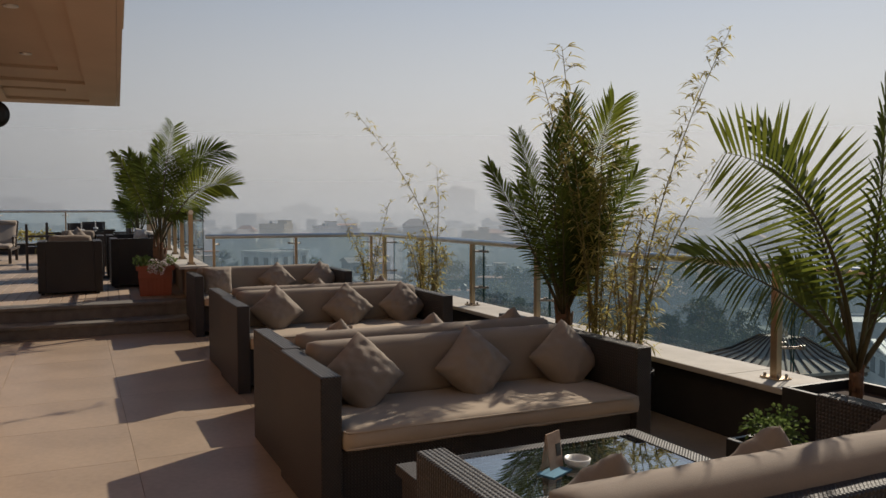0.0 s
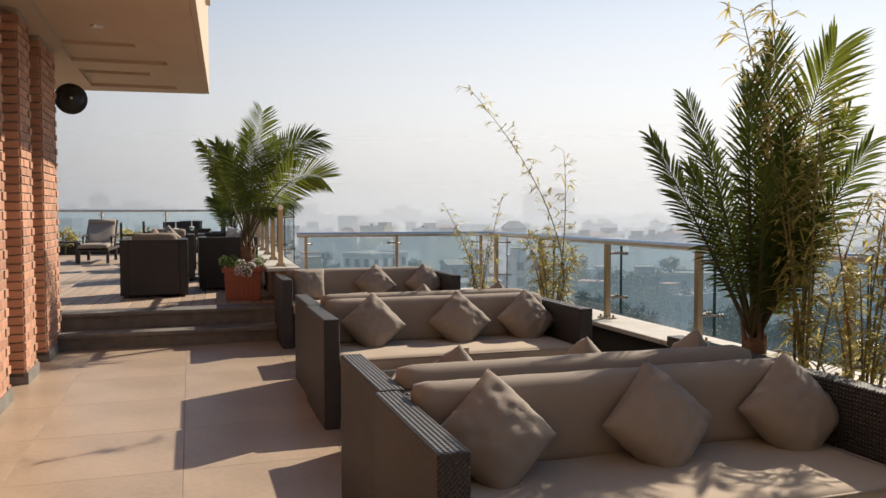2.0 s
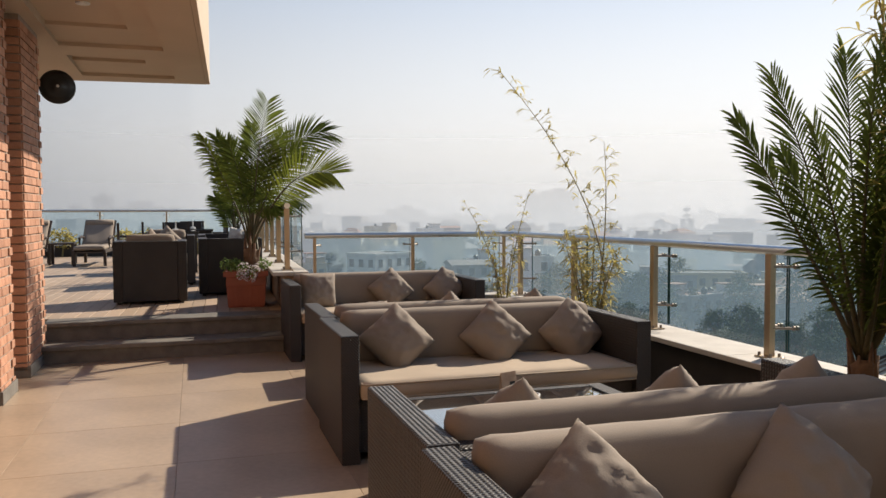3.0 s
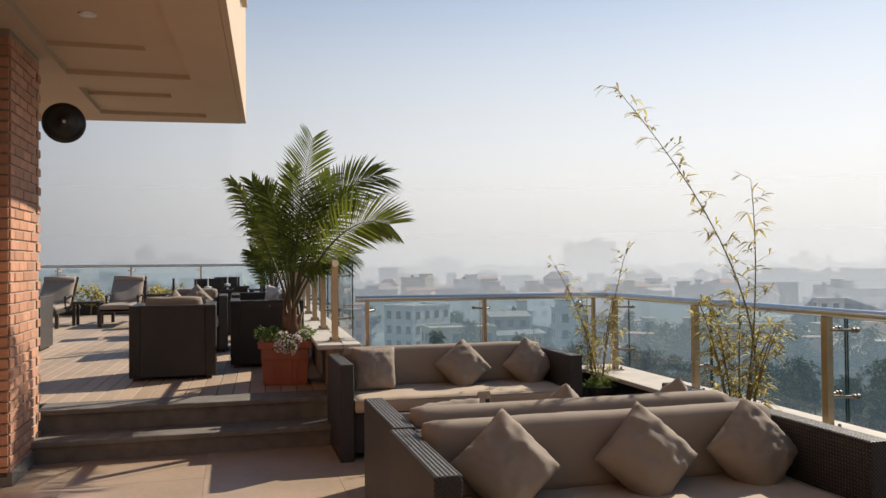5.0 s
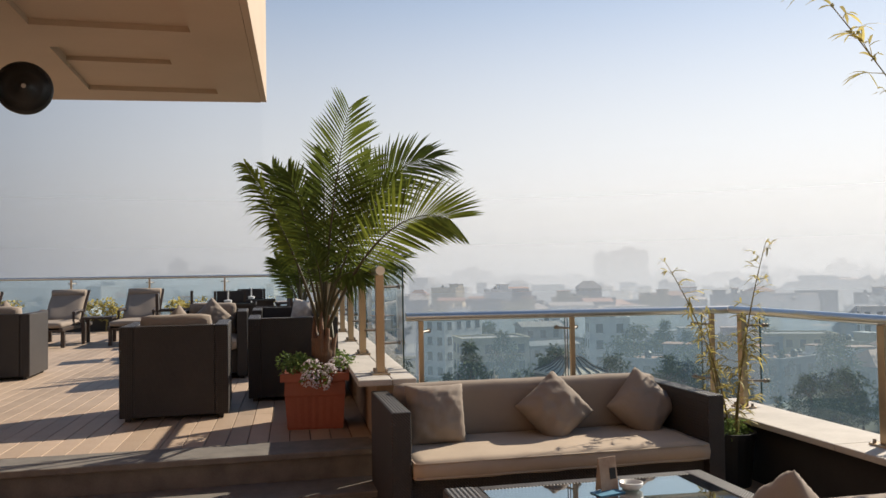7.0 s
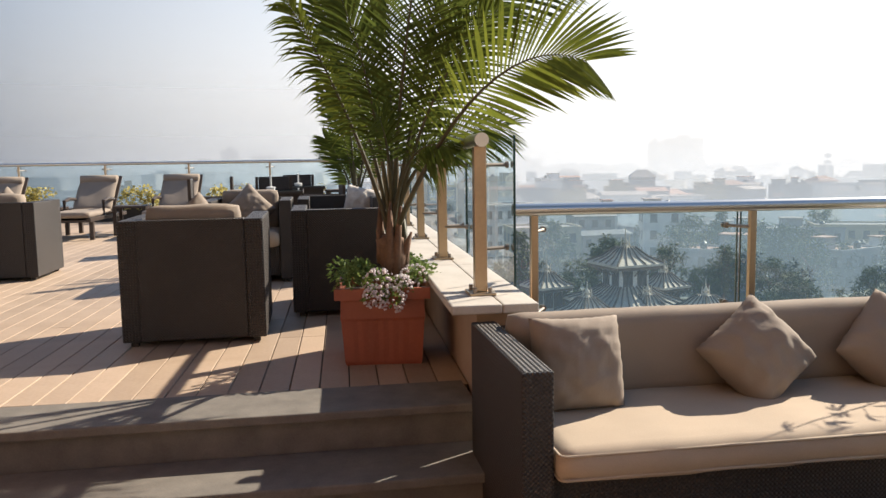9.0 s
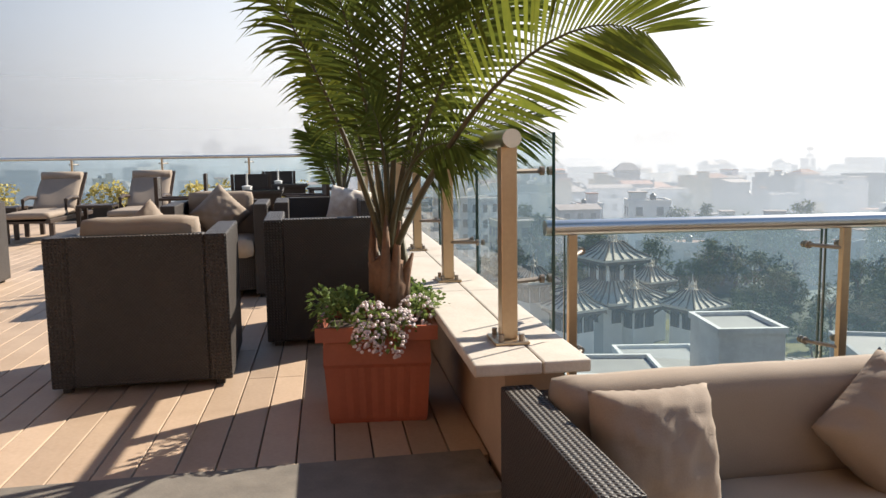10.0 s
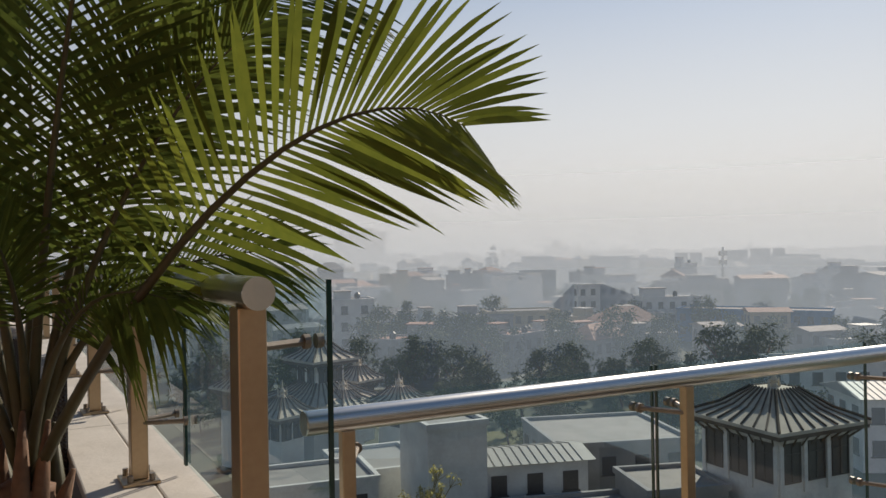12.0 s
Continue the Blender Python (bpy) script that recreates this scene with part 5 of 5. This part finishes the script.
# dry lawns between the houses
for az, dist, w, d in ((36.5, 88, 15, 12), (47, 105, 12, 9), (29, 100, 10, 12)):
    x, y = at(az, dist, EYE12)
    g = bmesh.new()
    bmesh.ops.create_circle(g, cap_ends=True, segments=28, radius=1, matrix=pose(x, y, GZ + 0.05, 0, 0, -az) @ Matrix.Diagonal((w / 2, d / 2, 1, 1)))
    solo("lawn", g, LAWN, "dry yellow-green lawn", "lawn", "structure")

town = random.Random(11)
for k in range(300):
    az = town.uniform(-14, 84)
    dist = 135 + 330 * (town.random() ** 1.1)
    x, y = at(az, dist)
    h = town.choice((6.2, 6.2, 9.3, 9.3, 9.3, 12.4)) + (3.1 if dist > 260 else 0)
    w, d = town.uniform(6, 14), town.uniform(5, 9)
    roof = town.choice(("flat", "flat", "flat", "flat", "hip", "gable"))
    skin = town.choice((WALLP, WALLP, WALLB, WALLB, WALLY))
    turn = town.uniform(-45, 45)
    rmat = town.choice((ROOFT, ROOFR, ROOFT))
    if 25 < az < 63 and dist < 225:
        continue
    house(x, y, w, d, h, turn, skin, roof, rmat, windows=dist < 190)
for k in range(262):
    az = town.uniform(-16, 86)
    dist = 88 + 300 * (town.random() ** 1.5)
    x, y = at(az, dist)
    tree(x, y, town.uniform(7, 13) * (0.95 if dist > 110 else 0.6), town, mesh_id=k % 5)
for k in range(22):
    az, dist = town.uniform(27, 50), town.uniform(92, 128)
    x, y = at(az, dist, EYE12)
    tree(x, y, town.uniform(4.5, 7.5), town, mesh_id=k % 5)
for az, dist, h in ((29.4, 122, 9.0), (31.0, 126, 9.5), (30.2, 132, 10), (36.3, 86, 4.8), (38.2, 84, 4.2), (33.8, 110, 7), (41, 120, 8), (43.5, 110, 7), (46, 122, 8.5), (49, 112, 7.5)):
    x, y = at(az, dist, EYE12)
    tree(x, y, h, town, mesh_id=int(az) % 5)

for k in range(40):
    az, dist = town.uniform(20, 66), town.uniform(138, 235)
    x, y = at(az, dist, EYE12)
    house(x, y, town.uniform(6, 12), town.uniform(5, 8), town.choice((3.2, 3.4, 4.6, 6.2)), town.uniform(-45, 20), town.choice((WALLP, WALLB, WALLB, WALLY)), town.choice(("flat", "flat", "gable", "hip")), town.choice((PALEROOF, ROOFT, ROOFR)), windows=dist < 170)


def bare_tree(x, y, h, seed):
    """Thin forking limbs with a few dry leaves at their ends."""
    r = random.Random(seed)
    limbs, leaves = bmesh.new(), bmesh.new()

    def grow(p, d, length, radius, level):
        q = p + d * length
        tube([p, p.lerp(q, 0.5) + Vector((r.uniform(-1, 1), r.uniform(-1, 1), 0)) * length * 0.05, q], [radius, radius * 0.85, radius * 0.7], 5, limbs)
        if level == 0:
            for _ in range(7):
                e = Vector((r.gauss(0, 1), r.gauss(0, 1), r.gauss(0, 1))).normalized()
                ribbon(leaves, q + e * 0.08, e, e.cross(Vector((0.3, 0.2, 1))).normalized(), 0.20, 0.10, 0.3, 2)
            return
        for _ in range(3 if level > 1 else 4):
            e = (d + Vector((r.gauss(0, 0.55), r.gauss(0, 0.55), r.gauss(0.1, 0.3)))).normalized()
            grow(q, e, length * r.uniform(0.6, 0.85), radius * 0.62, level - 1)

    grow(Vector((0, 0, 0)), Vector((0, 0, 1)), h * 0.3, h * 0.016, 4)
    s = thing("bare_tree", pose(x, y, GZ), "nearly leafless tree with thin brown limbs", "tree", "bare trees")
    part("limb", limbs, CANE, s)
    part("leaf", leaves, BAMBOO_LEAF, s, "few dry yellow leaves")
    return s


for az, dist, h in ((29.5, 50, 9.0), (33.2, 47, 7.4)):
    x, y = at(az, dist, EYE12)
    bare_tree(x, y, h, int(az))

# far town, one sheet of small blocks, and towers on the skyline
bm = bmesh.new()
for k in range(2600):
    az = town.uniform(-25, 95)
    dist = 380 + 1500 * town.random()
    x, y = at(az, dist)
    w = town.uniform(6, 20)
    h = town.choice((5, 6, 8, 10, 13, 17)) * town.uniform(0.8, 1.2)
    own = Matrix.Translation((x, y, GZ + h / 2)) @ Matrix.Rotation(town.uniform(0, 1.5), 4, "Z") @ Matrix.Diagonal((w, w * town.uniform(0.5, 1), h, 1))
    bmesh.ops.create_cube(bm, size=1, matrix=own)
solo("far_town", bm, WALLB, "hazy far town of low blocks", "town", "stuff")
for az, dist, w, top in ((24.3, 900, 16, 22), (26.2, 900, 42, 25), (39.9, 600, 19, 4.6), (41.4, 640, 9, 1.5), (44.5, 640, 15, -0.5), (36.4, 700, 40, -1.5), (47, 620, 40, -3), (53, 800, 12, 1.0), (15, 800, 40, 5), (7, 900, 60, 12), (-3.5, 640, 58, 7), (-5.8, 780, 18, 17), (-7.5, 780, 36, 6), (64, 800, 30, 6), (70, 700, 26, 10)):
    x, y = at(az, dist)
    s = thing("tower_block", pose(x, y, GZ, 0, 0, -az), "hazy tower block on the skyline", "tower block", "skyline towers")
    part("wall", block(-w / 2, -8, 0, w / 2, 8, top - GZ), WALLB, s)
    part("roof_house", block(-w / 6, -4, top - GZ + 0.01, w / 6, 4, top - GZ + 4), WALLB, s)
for az, dist, top in ((35.3, 400, 4.6), (51.2, 285, 1.4)):
    x, y = at(az, dist)
    s = thing("radio_mast", pose(x, y, GZ), "thin steel radio mast", "mast", "masts")
    part("pole", tube([(0, 0, 0), (0, 0, top - GZ)], [0.9, 0.4], 6), STEEL, s)
    for z in (top - GZ - 3, top - GZ - 6):
        part("antenna", block(-1.7, -0.4, z, 1.7, 0.4, z + 1.7), STEEL, s)

# ---- tinted sheets painting haze over town and low sky ----


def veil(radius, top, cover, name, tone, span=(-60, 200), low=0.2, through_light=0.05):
    """A wide thin sheet whose tint paints haze, lit by daylight and thinning upward."""
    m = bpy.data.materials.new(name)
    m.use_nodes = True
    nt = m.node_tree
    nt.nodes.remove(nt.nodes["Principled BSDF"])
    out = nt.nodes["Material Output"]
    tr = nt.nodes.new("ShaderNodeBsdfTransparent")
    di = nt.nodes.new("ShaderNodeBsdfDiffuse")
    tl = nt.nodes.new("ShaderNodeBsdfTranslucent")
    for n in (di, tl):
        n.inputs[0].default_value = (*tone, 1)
    # fixed normals even out the sheet's brightness all round
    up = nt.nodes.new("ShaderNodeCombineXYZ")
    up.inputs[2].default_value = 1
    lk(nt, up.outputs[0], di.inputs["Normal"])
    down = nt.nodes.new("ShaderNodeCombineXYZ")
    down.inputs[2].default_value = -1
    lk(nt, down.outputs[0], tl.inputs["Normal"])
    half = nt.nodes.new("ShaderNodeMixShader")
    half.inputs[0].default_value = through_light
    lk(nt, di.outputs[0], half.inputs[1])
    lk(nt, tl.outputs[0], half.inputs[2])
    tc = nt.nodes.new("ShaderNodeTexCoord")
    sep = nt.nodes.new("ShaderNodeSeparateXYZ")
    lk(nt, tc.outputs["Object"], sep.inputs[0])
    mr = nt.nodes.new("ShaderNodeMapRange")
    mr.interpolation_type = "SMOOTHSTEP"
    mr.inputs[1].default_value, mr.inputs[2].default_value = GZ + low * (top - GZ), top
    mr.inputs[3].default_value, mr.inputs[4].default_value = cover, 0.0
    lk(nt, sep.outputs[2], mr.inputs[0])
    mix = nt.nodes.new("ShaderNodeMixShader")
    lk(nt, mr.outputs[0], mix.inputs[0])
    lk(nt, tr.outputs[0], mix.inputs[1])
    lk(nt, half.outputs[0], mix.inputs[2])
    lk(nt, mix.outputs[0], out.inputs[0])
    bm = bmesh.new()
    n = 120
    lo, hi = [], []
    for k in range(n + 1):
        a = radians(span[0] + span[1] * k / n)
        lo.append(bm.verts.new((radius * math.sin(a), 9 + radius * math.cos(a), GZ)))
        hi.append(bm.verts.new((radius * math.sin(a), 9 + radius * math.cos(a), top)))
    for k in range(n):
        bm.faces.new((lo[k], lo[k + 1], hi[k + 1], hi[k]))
    return solo(name, bm, m, "tinted sheet painting haze over the town", "haze", "structure", smooth=True)


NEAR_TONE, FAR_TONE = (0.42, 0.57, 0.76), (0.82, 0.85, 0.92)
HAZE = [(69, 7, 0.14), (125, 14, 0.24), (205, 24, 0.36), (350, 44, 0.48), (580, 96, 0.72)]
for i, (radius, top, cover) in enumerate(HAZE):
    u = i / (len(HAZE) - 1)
    veil(radius, top, cover, "painted_haze_sheet", [p + (q - p) * u for p, q in zip(NEAR_TONE, FAR_TONE)])
# outermost sheet tints the low sky with painted haze
veil(2600, 1420, 0.95, "painted_haze_sheet", (0.82, 0.88, 0.985), (0, 360), 0.16, 0.13)

# ---- floor tiles, deck boards, bricks ----
TS = 0.90
tile_mesh = mesh_of("tile", block(-TS / 2 + 0.0008, -TS / 2 + 0.0008, -0.012, TS / 2 - 0.0008, TS / 2 - 0.0008, 0.0, 0.0012, 1), TILE)
for i in range(6):
    for j in range(18):
        x, y = -1.4 + 0.45 + i * TS, -5.5 + 0.45 + j * TS - 0.2
        if x > 4.0 or y + 0.45 > 11.05:
            continue
        o = new("tile", tile_mesh)
        o.parent = floor
        o.matrix_basis = pose(x, y, 0)

BW = 0.14
boards = {}


def board_mesh(length):
    key = round(length, 2)
    if key not in boards:
        boards[key] = mesh_of("plank", block(-BW / 2 + 0.003, 0.002, -0.028, BW / 2 - 0.003, key - 0.002, 0.0, 0.002, 1), DECK)
    return boards[key]


rest = bmesh.new()
brng = random.Random(8)
for i in range(74):
    x = 1.42 - BW / 2 - 0.002 - i * BW
    y = STEP_Y + 0.315
    first = brng.choice((1.2, 1.8, 2.4, 3.0))
    lengths = [first] + [3.0] * 6
    for length in lengths:
        length = min(length, DECK_END - y)
        if length < 0.05:
            break
        if x > -3.4 and y < 20.5:
            o = new("plank", board_mesh(length))
            o.parent = deck
            o.matrix_basis = pose(x, y, DECK_Z)
        else:
            block(x - BW / 2 + 0.003, y + 0.002, DECK_Z - 0.028, x + BW / 2 - 0.003, y + length - 0.002, DECK_Z, 0, 1, rest)
        y += length
DECK_FAR = surface("deck_board_far", (0.455, 0.345, 0.255), (0.35, 0.258, 0.185), 0.6, scale=3, fine=50, bump=0.12, island=0.14)
o = part("plank_rest", rest, DECK_FAR, deck)
tagged(o, kind="stuff")

BL, BH, BD, J = 0.215, 0.062, 0.012, 0.011
brick_mesh = mesh_of("brick", block(-BD, -BL / 2, -BH / 2, 0.0, BL / 2, BH / 2, 0.003, 1), BRICK)
half_mesh = mesh_of("brick", block(-BD, -BL / 4 + J / 4, -BH / 2, 0.0, BL / 4 - J / 4, BH / 2, 0.003, 1), BRICK)
end_mesh = mesh_of("brick", block(-0.1185, -0.012, -BH / 2, 0.1185, 0.0, BH / 2, 0.003, 1), BRICK)
rest = bmesh.new()
courses = 41
jit = random.Random(3)


def lay(core, mesh, x, y, z, near, size):
    dx = jit.uniform(-0.002, 0.002)
    if near:
        o = new("brick", mesh)
        o.parent = core
        o.matrix_basis = pose(x + dx, y, z)
    else:
        (x0, y0, z0), (x1, y1, z1) = size
        block(x + dx + x0, y + y0, z + z0, x + dx + x1, y + y1, z + z1, 0, 1, rest)


full = ((-BD, -BL / 2, -BH / 2), (0, BL / 2, BH / 2))
halfs = ((-BD, -BL / 4 + J / 4, -BH / 2), (0, BL / 4 - J / 4, BH / 2))
ends = ((-0.1185, -0.012, -BH / 2), (0.1185, 0, BH / 2))
for core, (y0, y1) in zip(pier_cores, PIER_Y):
    if y0 < 3.3:
        continue
    for c in range(1, courses + 1):
        z = 0.02 + c * (BH + J)
        near = y0 > 7.5 and 0.05 < z < 2.9
        y = y0 + (BL / 4 - J / 4 if c % 2 else BL / 2)
        first = True
        while y < y1 - 0.05:
            short = (c % 2 and first) or y + BL / 2 > y1 + 0.01
            if short and not first:
                y = y1 - BL / 4 + J / 4
            lay(core, half_mesh if short else brick_mesh, WALL_X, y, z, near, halfs if short else full)
            y += (BL * 0.75 + J if short else BL + J)
            first = False
        lay(core, end_mesh, WALL_X - 0.131, y0, z, near, ends)
for c in range(1, courses + 1):
    z = 0.02 + c * (BH + J)
    y = 3.3 + (BL / 2 if c % 2 else 0)
    while y < 9.7:
        if not any(a - 0.1 < y < b + 0.1 for a, b in PIER_Y):
            lay(wall, brick_mesh, WALL_X - 0.25, y, z, False, full)
        y += BL + J
o = part("brick_rest", rest, BRICKS, wall)
tagged(o, kind="stuff")
